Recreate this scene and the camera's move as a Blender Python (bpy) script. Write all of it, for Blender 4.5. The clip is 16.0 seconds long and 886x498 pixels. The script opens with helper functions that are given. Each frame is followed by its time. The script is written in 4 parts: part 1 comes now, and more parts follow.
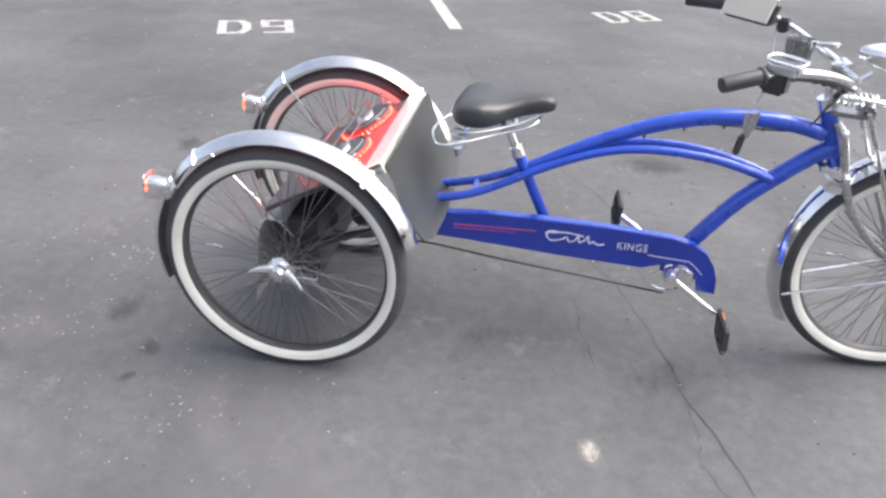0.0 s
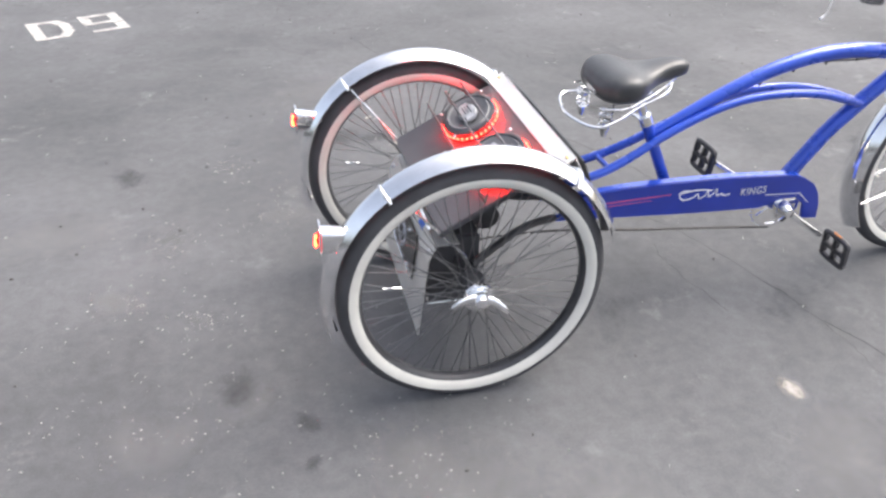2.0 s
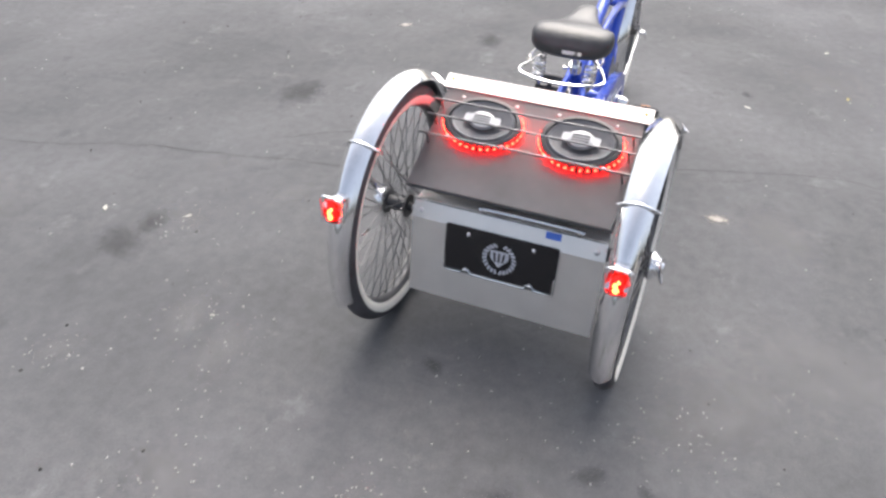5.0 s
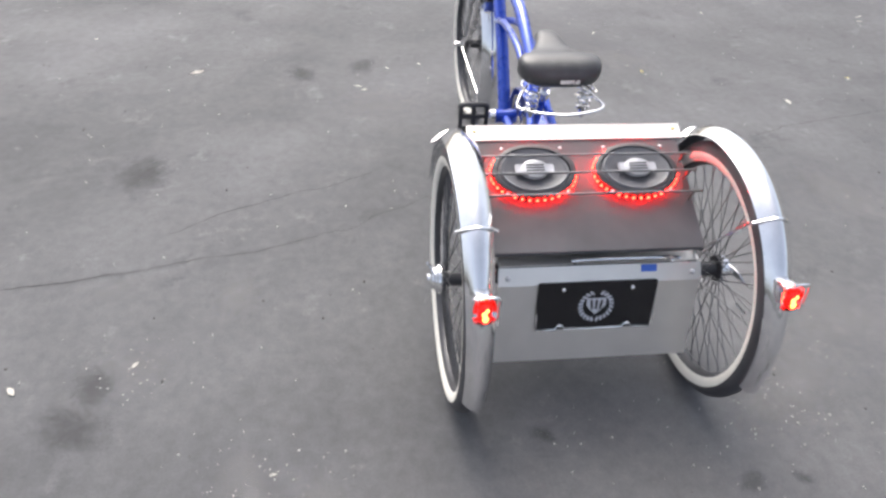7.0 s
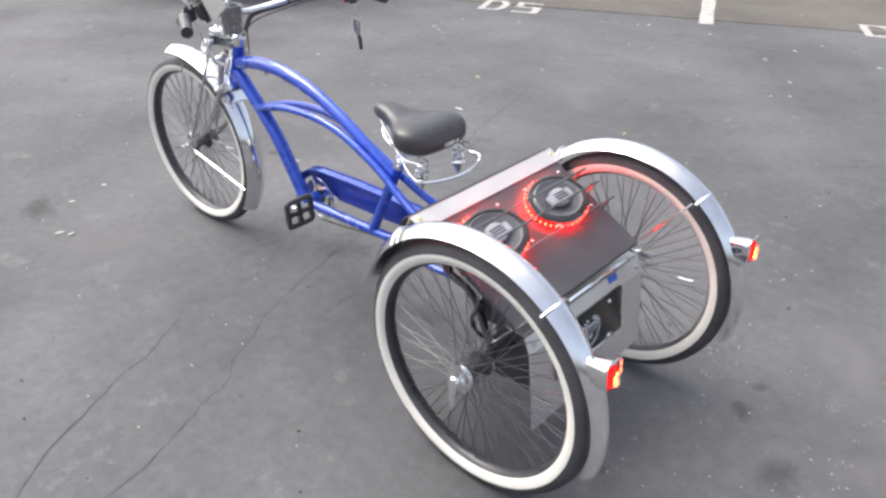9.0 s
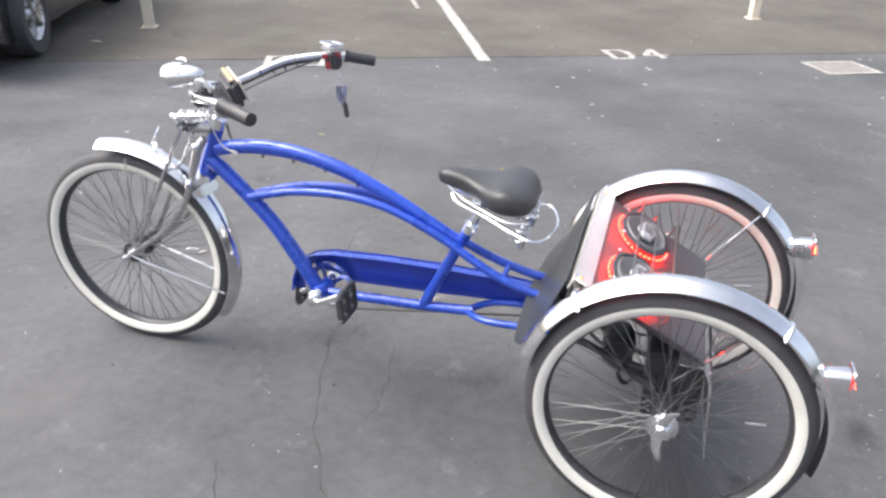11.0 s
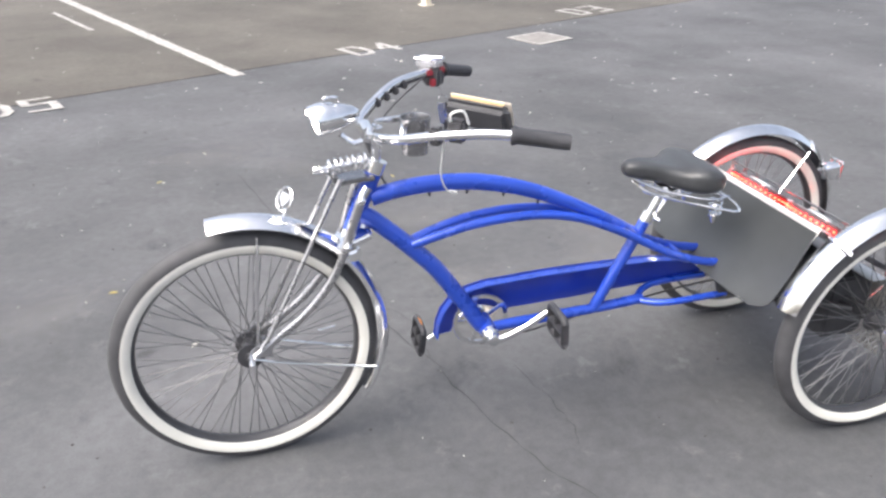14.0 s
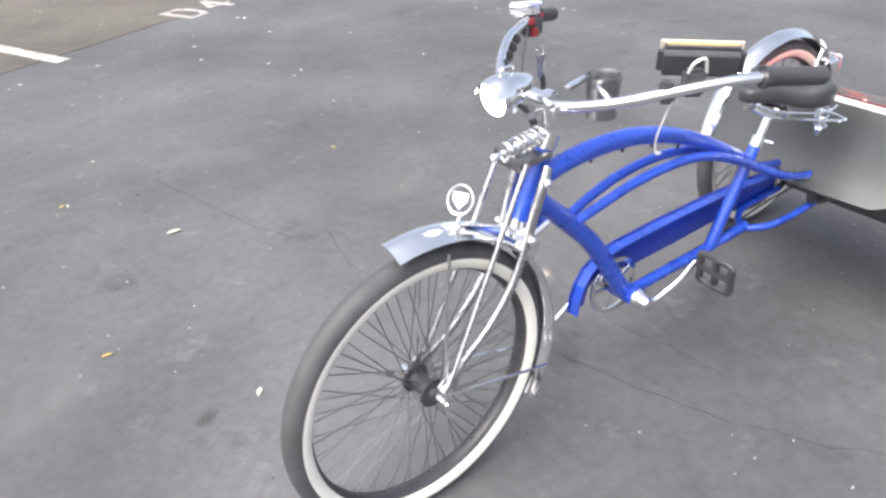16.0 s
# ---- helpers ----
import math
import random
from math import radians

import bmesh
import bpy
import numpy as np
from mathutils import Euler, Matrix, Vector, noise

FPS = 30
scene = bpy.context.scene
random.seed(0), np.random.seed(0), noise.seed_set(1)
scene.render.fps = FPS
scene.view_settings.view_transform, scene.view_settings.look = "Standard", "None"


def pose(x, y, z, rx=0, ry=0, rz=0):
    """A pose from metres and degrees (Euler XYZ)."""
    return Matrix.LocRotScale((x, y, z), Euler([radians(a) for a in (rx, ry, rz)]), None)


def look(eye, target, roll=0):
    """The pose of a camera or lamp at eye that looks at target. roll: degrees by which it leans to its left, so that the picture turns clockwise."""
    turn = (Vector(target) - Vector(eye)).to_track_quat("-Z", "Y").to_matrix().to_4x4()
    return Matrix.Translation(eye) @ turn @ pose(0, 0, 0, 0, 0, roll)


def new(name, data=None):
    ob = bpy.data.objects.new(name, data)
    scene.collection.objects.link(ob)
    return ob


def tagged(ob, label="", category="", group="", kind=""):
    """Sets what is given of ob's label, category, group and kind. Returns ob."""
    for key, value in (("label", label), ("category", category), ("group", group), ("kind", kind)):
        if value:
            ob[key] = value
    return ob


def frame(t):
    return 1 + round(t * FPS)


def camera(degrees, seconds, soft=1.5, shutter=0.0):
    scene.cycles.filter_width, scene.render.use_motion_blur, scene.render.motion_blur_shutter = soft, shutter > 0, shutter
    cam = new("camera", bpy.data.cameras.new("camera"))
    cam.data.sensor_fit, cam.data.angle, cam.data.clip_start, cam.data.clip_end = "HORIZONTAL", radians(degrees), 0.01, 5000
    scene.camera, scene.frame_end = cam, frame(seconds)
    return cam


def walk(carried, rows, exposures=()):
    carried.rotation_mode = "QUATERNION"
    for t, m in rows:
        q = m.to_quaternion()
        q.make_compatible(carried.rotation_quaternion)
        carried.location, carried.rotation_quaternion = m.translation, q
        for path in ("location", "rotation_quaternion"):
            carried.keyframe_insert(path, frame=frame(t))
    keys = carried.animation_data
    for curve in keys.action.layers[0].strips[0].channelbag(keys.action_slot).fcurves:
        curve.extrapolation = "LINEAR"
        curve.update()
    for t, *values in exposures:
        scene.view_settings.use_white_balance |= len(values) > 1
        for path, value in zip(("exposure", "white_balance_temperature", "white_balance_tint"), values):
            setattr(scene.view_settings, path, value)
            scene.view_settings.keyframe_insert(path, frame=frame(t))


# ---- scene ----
cam = camera(61.2, 16.0, soft=2.7)
PATH = [
    (0, (0.653, -1.984, 1.414), (0.419, -0.275, 0.401), 2.7),
    (0.5, (0.347, -1.919, 1.427), (0.266, -0.205, 0.399), 2.6),
    (1, (0.048, -1.935, 1.424), (0.129, -0.234, 0.376), 2.0),
    (1.5, (-0.196, -1.907, 1.429), (0.036, -0.245, 0.339), 1.4),
    (2, (-0.445, -1.75, 1.421), (-0.027, -0.132, 0.323), 1.3),
    (2.5, (-0.743, -1.602, 1.431), (-0.119, -0.064, 0.315), 0.4),
    (3, (-0.972, -1.406, 1.427), (-0.133, 0.013, 0.294), 0.0),
    (3.5, (-1.128, -1.154, 1.452), (-0.081, 0.111, 0.31), 0.3),
    (3.7, (-1.207, -1.068, 1.455), (-0.082, 0.114, 0.299), 0.5),
    (5.8, (-1.706, -0.012, 1.491), (-0.108, 0.223, 0.311), 2.3),
    (6, (-1.673, 0.092, 1.492), (-0.071, 0.244, 0.305), 2.7),
    (6.5, (-1.578, 0.323, 1.486), (0.044, 0.261, 0.318), 4.3),
    (7, (-1.503, 0.602, 1.495), (0.116, 0.353, 0.348), 3.1),
    (7.5, (-1.336, 0.822, 1.485), (0.279, 0.366, 0.397), 1.8),
    (8, (-1.122, 1.003, 1.498), (0.427, 0.264, 0.472), 2.3),
    (8.5, (-1.004, 1.226, 1.494), (0.372, 0.174, 0.494), 1.6),
    (8.7, (-0.968, 1.303, 1.513), (0.321, 0.158, 0.499), 0.9),
    (10.8, (-0.002, 1.817, 1.496), (0.553, 0.142, 0.555), 1.5),
    (11, (0.11, 1.842, 1.501), (0.617, 0.14, 0.582), 1.4),
    (11.5, (0.397, 1.989, 1.499), (0.759, 0.232, 0.615), 0.3),
    (12, (0.643, 1.993, 1.479), (0.848, 0.202, 0.613), 0.5),
    (12.5, (0.928, 1.948, 1.475), (0.943, 0.14, 0.619), 1.0),
    (13, (1.221, 1.978, 1.476), (1.059, 0.187, 0.603), 0.9),
    (13.5, (1.446, 1.847, 1.447), (1.128, 0.084, 0.557), 0.8),
    (14, (1.668, 1.713, 1.45), (1.18, -0.007, 0.552), 0.9),
    (14.5, (1.921, 1.633, 1.463), (1.329, -0.041, 0.541), 0.1),
    (15, (2.034, 1.436, 1.45), (1.387, -0.206, 0.508), -0.6),
    (15.5, (2.144, 1.225, 1.433), (1.389, -0.346, 0.453), -1.2),
    (16, (2.348, 1.071, 1.429), (1.394, -0.345, 0.388), -2.4),
]
EXPOSURES = [(0.0, 1.36), (0.5, 1.37), (1.0, 1.43), (2.5, 1.44), (3.0, 1.42), (3.5, 1.17), (6.0, 1.2), (8.5, 1.24), (11.0, 1.34), (13.0, 1.34), (14.5, 1.4), (16.0, 1.46)]
walk(cam, [(t, look(eye, target, roll)) for t, eye, target, roll in PATH], EXPOSURES)

# ---- light: a bright, hazy sky with a soft low sun ----
SUN_HEIGHT, SUN_TURN = 56.0, 78.0
world = bpy.data.worlds.new("sky")
scene.world = world
world.use_nodes = True
wn = world.node_tree.nodes
sky = wn.new("ShaderNodeTexSky")
sky.sky_type = "NISHITA"
sky.sun_disc = False
sky.sun_elevation, sky.sun_rotation = radians(SUN_HEIGHT), radians(SUN_TURN)
sky.air_density, sky.dust_density, sky.ozone_density = 0.75, 6.5, 0.9
wn["Background"].inputs["Strength"].default_value = 0.15
haze = wn.new("ShaderNodeHueSaturation")  # thin high cloud takes most of the blue out
haze.inputs["Saturation"].default_value = 0.6
world.node_tree.links.new(sky.outputs["Color"], haze.inputs["Color"])
world.node_tree.links.new(haze.outputs["Color"], wn["Background"].inputs["Color"])
sun = new("sun", bpy.data.lights.new("sun", "SUN"))
sun.data.energy, sun.data.angle, sun.data.color = 0.6, radians(60), (1.0, 0.97, 0.93)
az = radians(SUN_TURN)
sun_way = Vector((math.sin(az) * math.cos(radians(SUN_HEIGHT)), math.cos(az) * math.cos(radians(SUN_HEIGHT)), math.sin(radians(SUN_HEIGHT))))
sun.matrix_world = look(sun_way * 30, (0, 0, 0))


# ---- materials ----
def material(name, color, rough=0.5, metal=0.0, tint=0.12, scale=40.0, bump=0.1, fine=400.0, coat=0.0, rough_var=0.1):
    """A surface with wear at two scales: large blotches and fine grain."""
    m = bpy.data.materials.new(name)
    m.use_nodes = True
    n, l = m.node_tree.nodes, m.node_tree.links
    b = n["Principled BSDF"]
    co = n.new("ShaderNodeTexCoord")
    big, small = n.new("ShaderNodeTexNoise"), n.new("ShaderNodeTexNoise")
    big.inputs["Scale"].default_value, small.inputs["Scale"].default_value = scale, fine
    big.inputs["Detail"].default_value, small.inputs["Detail"].default_value = 4, 2
    for t in (big, small):
        l.new(co.outputs["Object"], t.inputs["Vector"])
    ramp = n.new("ShaderNodeValToRGB")
    ramp.color_ramp.elements[0].position, ramp.color_ramp.elements[1].position = 0.3, 0.7
    ramp.color_ramp.elements[0].color = (*[c * (1 - tint) for c in color], 1)
    ramp.color_ramp.elements[1].color = (*[min(1, c * (1 + tint)) for c in color], 1)
    l.new(big.outputs["Fac"], ramp.inputs["Fac"])
    l.new(ramp.outputs["Color"], b.inputs["Base Color"])
    rr = n.new("ShaderNodeMapRange")
    rr.inputs["To Min"].default_value, rr.inputs["To Max"].default_value = max(0.02, rough - rough_var), min(1, rough + rough_var)
    l.new(big.outputs["Fac"], rr.inputs["Value"])
    l.new(rr.outputs["Result"], b.inputs["Roughness"])
    b.inputs["Metallic"].default_value, b.inputs["Coat Weight"].default_value = metal, coat
    b.inputs["Coat Roughness"].default_value = 0.08
    bp = n.new("ShaderNodeBump")
    bp.inputs["Strength"].default_value, bp.inputs["Distance"].default_value = bump, 0.002
    l.new(small.outputs["Fac"], bp.inputs["Height"])
    l.new(bp.outputs["Normal"], b.inputs["Normal"])
    return m


def glow(name, color, strength):
    m = bpy.data.materials.new(name)
    m.use_nodes = True
    b = m.node_tree.nodes["Principled BSDF"]
    b.inputs["Base Color"].default_value = (*color, 1)
    b.inputs["Emission Color"].default_value = (*color, 1)
    b.inputs["Emission Strength"].default_value = strength
    b.inputs["Roughness"].default_value = 0.15
    return m


def pavement(name, low, high, stain, pale):
    """Worn paving: stone grain, broad stains, pale dusty patches."""
    m = material(name, low, 0.85, 0, 0.1, 3.0, 0.0)
    n, l = m.node_tree.nodes, m.node_tree.links
    b, co = n["Principled BSDF"], n["Texture Coordinate"]

    def tex(scale, detail=5.0, rough=0.6):
        t = n.new("ShaderNodeTexNoise")
        t.inputs["Scale"].default_value, t.inputs["Detail"].default_value, t.inputs["Roughness"].default_value = scale, detail, rough
        l.new(co.outputs["Object"], t.inputs["Vector"])
        return t

    def ramp(src, a, b2, c0, c1):
        r = n.new("ShaderNodeValToRGB")
        r.color_ramp.elements[0].position, r.color_ramp.elements[1].position = a, b2
        r.color_ramp.elements[0].color, r.color_ramp.elements[1].color = (*c0, 1), (*c1, 1)
        l.new(src, r.inputs["Fac"])
        return r

    def mix(fac, a, bb, mode="MIX"):
        x = n.new("ShaderNodeMix")
        x.data_type, x.blend_type = "RGBA", mode
        if isinstance(fac, float):
            x.inputs["Factor"].default_value = fac
        else:
            l.new(fac, x.inputs["Factor"])
        l.new(a, x.inputs["A"])
        l.new(bb, x.inputs["B"])
        return x.outputs["Result"]

    base = ramp(tex(0.8, 9, 0.62).outputs["Fac"], 0.36, 0.66, low, high)
    stains = ramp(tex(2.7, 6, 0.7).outputs["Fac"], 0.6, 0.72, (0, 0, 0), (1, 1, 1))
    dust = ramp(tex(4.3, 9, 0.75).outputs["Fac"], 0.58, 0.78, (0, 0, 0), (1, 1, 1))
    grain = ramp(tex(150, 3, 0.7).outputs["Fac"], 0.3, 0.7, (0.9, 0.9, 0.9), (1.08, 1.08, 1.08))
    mottle = ramp(tex(22, 6, 0.7).outputs["Fac"], 0.35, 0.68, (0.86, 0.86, 0.86), (1.13, 1.13, 1.13))
    sc, pc = n.new("ShaderNodeRGB"), n.new("ShaderNodeRGB")
    sc.outputs[0].default_value, pc.outputs[0].default_value = (*stain, 1), (*pale, 1)
    c = mix(stains.outputs["Color"], base.outputs["Color"], sc.outputs[0])
    half = n.new("ShaderNodeMath")
    half.operation = "MULTIPLY"
    half.inputs[1].default_value = 0.6
    l.new(dust.outputs["Color"], half.inputs[0])
    c = mix(half.outputs[0], c, pc.outputs[0])
    c = mix(1.0, c, mottle.outputs["Color"], "MULTIPLY")
    c = mix(1.0, c, grain.outputs["Color"], "MULTIPLY")
    l.new(c, b.inputs["Base Color"])
    bp = n.new("ShaderNodeBump")
    bp.inputs["Strength"].default_value, bp.inputs["Distance"].default_value = 0.26, 0.004
    l.new(tex(120, 4, 0.7).outputs["Fac"], bp.inputs["Height"])
    l.new(bp.outputs["Normal"], b.inputs["Normal"])
    return m


ASPHALT = pavement("asphalt", (0.062, 0.0642, 0.069), (0.112, 0.1135, 0.12), (0.053, 0.0547, 0.059), (0.235, 0.236, 0.243))
CONCRETE = pavement("carport_paving", (0.072, 0.0665, 0.059), (0.118, 0.109, 0.096), (0.053, 0.049, 0.045), (0.2, 0.187, 0.168))
PAINT_WHITE = material("worn_road_paint", (0.36, 0.352, 0.335), 0.8, 0, 0.35, 20, 0.2, 120)
CRACK = material("crack_dirt", (0.04, 0.04, 0.041), 0.95)
BLUE = material("blue_metallic_paint", (0.018, 0.075, 0.53), 0.28, 0.2, 0.1, 12, 0.02, 900, coat=0.8, rough_var=0.05)
BLUE_DARK = material("blue_guard_paint", (0.012, 0.038, 0.35), 0.33, 0.2, 0.12, 10, 0.02, 900, coat=0.6, rough_var=0.05)
CHROME = material("chrome", (0.87, 0.875, 0.885), 0.11, 1.0, 0.05, 25, 0.02, 300, rough_var=0.06)
STEEL = material("dull_chrome", (0.55, 0.55, 0.56), 0.28, 1.0, 0.1, 30, 0.03, 300)
DARK_STEEL = material("dark_brushed_steel", (0.3, 0.3, 0.31), 0.25, 0.9, 0.12, 20, 0.03)
ALUMINIUM = material("brushed_aluminium_sheet", (0.78, 0.765, 0.735), 0.42, 0.75, 0.06, 8, 0.05, 500)
RUBBER = material("tyre_rubber", (0.062, 0.062, 0.067), 0.65, 0, 0.2, 18, 0.25, 300)
WHITEWALL = material("whitewall_rubber", (0.76, 0.74, 0.675), 0.6, 0, 0.06, 14, 0.05, 300)
RIM = material("black_rim", (0.065, 0.065, 0.07), 0.35, 0.3, 0.15, 20, 0.02)
SPOKE = material("dark_spoke_steel", (0.19, 0.19, 0.195), 0.4, 0.8)
LEATHER = material("saddle_vinyl", (0.045, 0.047, 0.05), 0.36, 0, 0.2, 30, 0.25, 260)
BLACK = material("black_plastic", (0.05, 0.05, 0.055), 0.45, 0, 0.2, 30, 0.1)
BOARD = material("black_painted_board", (0.07, 0.07, 0.078), 0.45, 0, 0.2, 9, 0.15, 300)
SHEET = material("dark_grey_sheet", (0.06, 0.064, 0.067), 0.32, 0.3, 0.15, 6, 0.05, 300)
GREASE = material("greasy_chain_steel", (0.09, 0.085, 0.08), 0.45, 0.7, 0.2, 60)
CONE = material("speaker_cone", (0.13, 0.13, 0.14), 0.5, 0.1, 0.15, 30)
TWEETER = material("grey_tweeter_plastic", (0.5, 0.5, 0.52), 0.35, 0.3, 0.15, 30)
SURROUND = material("grey_rubber_surround", (0.17, 0.17, 0.18), 0.55, 0, 0.15, 30)
SILVER = material("silver_plastic", (0.6, 0.6, 0.62), 0.3, 0.7)
RED_PLASTIC = material("red_button_plastic", (0.28, 0.03, 0.04), 0.45)
STICKER_BLUE = material("blue_sticker", (0.06, 0.16, 0.6), 0.5)
TAN = material("tan_trim", (0.5, 0.37, 0.2), 0.4)
BEIGE = material("pale_screen_film", (0.72, 0.66, 0.57), 0.35, 0, 0.05, 10, 0.02)
WHITE_CABLE = material("white_cable", (0.75, 0.75, 0.73), 0.5)
GOLD = material("gold_bolt", (0.7, 0.52, 0.22), 0.3, 1.0)
POST = material("cream_post_paint", (0.76, 0.7, 0.57), 0.6, 0, 0.12, 6, 0.1)
CAR_PAINT = material("black_car_paint", (0.02, 0.02, 0.022), 0.25, 0.2, 0.1, 4, 0.01, coat=0.8)
GLASS_DARK = material("tinted_glass", (0.02, 0.022, 0.025), 0.06, 0.0, 0.05, 3, 0.0)
LEAF = material("dry_leaf", (0.42, 0.33, 0.1), 0.7, 0, 0.3, 60)
LITTER = material("pale_chips", (0.34, 0.335, 0.325), 0.8)
LETTER = material("silver_decal", (0.72, 0.74, 0.8), 0.35, 0.3)
AMBER = material("amber_reflector", (0.6, 0.2, 0.03), 0.3, 0, 0.1, 200)
STRIPE = material("red_pinstripe", (0.5, 0.08, 0.2), 0.4)
LED = glow("red_led", (1.0, 0.008, 0.004), 60.0)
TAIL = glow("red_tail_lens", (0.75, 0.01, 0.006), 0.6)
TAIL_HOT = glow("tail_bulb", (1.0, 0.012, 0.003), 70.0)
LENS = glow("headlight_lens", (1.0, 0.95, 0.8), 12.0)


# ---- mesh helpers ----
def mesh_of(verts, faces, smooth=True):
    me = bpy.data.meshes.new("m")
    me.from_pydata([tuple(v) for v in verts], [], faces)
    me.update()
    bm = bmesh.new()
    bm.from_mesh(me)
    bpy.data.meshes.remove(me)
    for f in bm.faces:
        f.smooth = smooth
    return bm


def part(name, bm, mat, parent=None, label="", smooth_angle=40):
    me = bpy.data.meshes.new(name)
    bmesh.ops.recalc_face_normals(bm, faces=bm.faces)
    for e in bm.edges:
        if len(e.link_faces) == 2 and e.calc_face_angle(0) > radians(smooth_angle):
            e.smooth = False
    bm.to_mesh(me)
    bm.free()
    me.materials.append(mat)
    ob = new(name, me)
    if parent is not None:
        ob.parent = parent
    if label:
        tagged(ob, label)
    return ob


def shared(name, ob, m, parent):
    """Another piece on the same mesh."""
    o = new(name, ob.data)
    o.parent = parent
    o.matrix_basis = m
    return o


def add(bm, other):
    me = bpy.data.meshes.new("t")
    other.to_mesh(me)
    other.free()
    bm.from_mesh(me)
    bpy.data.meshes.remove(me)
    return bm


def spline(points, steps=6):
    """A smooth line through the points."""
    p = [Vector(q) for q in points]
    if len(p) < 3:
        return p
    p = [p[0] * 2 - p[1], *p, p[-1] * 2 - p[-2]]
    out = []
    for a, b, c, d in zip(p, p[1:], p[2:], p[3:]):
        for i in range(steps):
            t = i / steps
            out.append(0.5 * ((2 * b) + (c - a) * t + (2 * a - 5 * b + 4 * c - d) * t * t + (3 * b - a - 3 * c + d) * t ** 3))
    return out + [p[-2]]


def tube(points, r, segs=12, steps=6, flat=1.0, caps=True, smooth=True):
    """A round bar along a smooth line; r is one radius or a list, flat squeezes it sideways."""
    line = spline(points, steps) if smooth else [Vector(q) for q in points]
    rad = [r] * len(line) if isinstance(r, (int, float)) else [float(v) for v in np.interp(np.linspace(0, 1, len(line)), np.linspace(0, 1, len(r)), r)]
    verts, faces = [], []
    side = None
    for i, p in enumerate(line):
        way = (line[min(i + 1, len(line) - 1)] - line[max(i - 1, 0)]).normalized()
        if side is None:
            side = way.cross(Vector((0, 1, 0)) if abs(way.y) < 0.9 else Vector((0, 0, 1))).normalized()
        side = (side - way * side.dot(way)).normalized()
        up = way.cross(side)
        for k in range(segs):
            a = 2 * math.pi * k / segs
            verts.append(p + side * math.cos(a) * rad[i] + up * math.sin(a) * rad[i] * flat)
    for i in range(len(line) - 1):
        for k in range(segs):
            k2 = (k + 1) % segs
            faces.append((i * segs + k, i * segs + k2, (i + 1) * segs + k2, (i + 1) * segs + k))
    if caps:
        faces += [tuple(range(segs)), tuple(range(len(verts) - segs, len(verts)))]
    return mesh_of(verts, faces)


def box(size, m=Matrix(), bevel=0.0, segs=2):
    bm = bmesh.new()
    bmesh.ops.create_cube(bm, size=1, matrix=Matrix.Diagonal((*size, 1)))
    if bevel:
        bmesh.ops.bevel(bm, geom=bm.edges[:], offset=bevel, segments=segs, affect="EDGES")
    bmesh.ops.transform(bm, matrix=m, verts=bm.verts)
    return bm


def lathe(profile, segs=32, m=Matrix(), closed=False):
    """A profile of (distance along the axis, radius) turned about local y."""
    verts, faces, n = [], [], len(profile)
    for k in range(segs):
        a = 2 * math.pi * k / segs
        for h, r in profile:
            verts.append(m @ Vector((r * math.cos(a), h, r * math.sin(a))))
    for k in range(segs):
        k2 = (k + 1) % segs
        for i in range(n if closed else n - 1):
            j = (i + 1) % n
            faces.append((k * n + i, k * n + j, k2 * n + j, k2 * n + i))
    bm = mesh_of(verts, faces)
    bmesh.ops.remove_doubles(bm, verts=bm.verts, dist=1e-6)
    return bm


def plate(outline, thick, m=Matrix(), bevel=0.0):
    """A flat piece: an outline in local x, z given a thickness along y."""
    n = len(outline)
    verts = [m @ Vector((x, s * thick / 2, z)) for s in (-1, 1) for x, z in outline]
    faces = [tuple(range(n)), tuple(range(2 * n - 1, n - 1, -1))] + [(i, (i + 1) % n, n + (i + 1) % n, n + i) for i in range(n)]
    bm = mesh_of(verts, faces, False)
    if bevel:
        bmesh.ops.bevel(bm, geom=[e for e in bm.edges if len(e.link_faces) == 2], offset=bevel, segments=2, affect="EDGES")
    return bm


def arc_sheet(radius, width, a0, a1, crown, thick=0.0015, steps=40, centre=(0, 0, 0), taper=1.0):
    """A mudguard: a rolled strip with a crowned section, from angle a0 to a1 (degrees from forward, up)."""
    verts, faces, cols = [], [], 11
    for layer in (0, thick):
        for i in range(steps + 1):
            a = radians(a0 + (a1 - a0) * i / steps)
            for k in range(cols):
                s = -1 + 2 * k / (cols - 1)
                r = radius + layer + crown * (math.cos(s * math.pi / 2) - 1) * 1.0
                y = s * width / 2 * (1 - (1 - taper) * max(0, i / steps - 0.45) / 0.55)
                verts.append(Vector(centre) + Vector((math.cos(a) * r, y, math.sin(a) * r)))
    one = (steps + 1) * cols
    for i in range(steps):
        for k in range(cols - 1):
            q = i * cols + k
            f = (q, q + 1, q + cols + 1, q + cols)
            faces += [f, tuple(v + one for v in f)]
    for i in range(steps):
        for k in (0, cols - 1):
            q = i * cols + k
            faces.append((q, q + cols, q + cols + one, q + one))
    for k in range(cols - 1):
        for q in (k, steps * cols + k):
            faces.append((q, q + 1, q + 1 + one, q + one))
    return mesh_of(verts, faces)


def ball(c, r, squash=(1, 1, 1), segs=14):
    bm = bmesh.new()
    bmesh.ops.create_uvsphere(bm, u_segments=segs, v_segments=segs // 2 + 2, radius=r, matrix=Matrix.Translation(c) @ Matrix.Diagonal((*squash, 1)))
    for f in bm.faces:
        f.smooth = True
    return bm


def empty(name):
    return new(name)


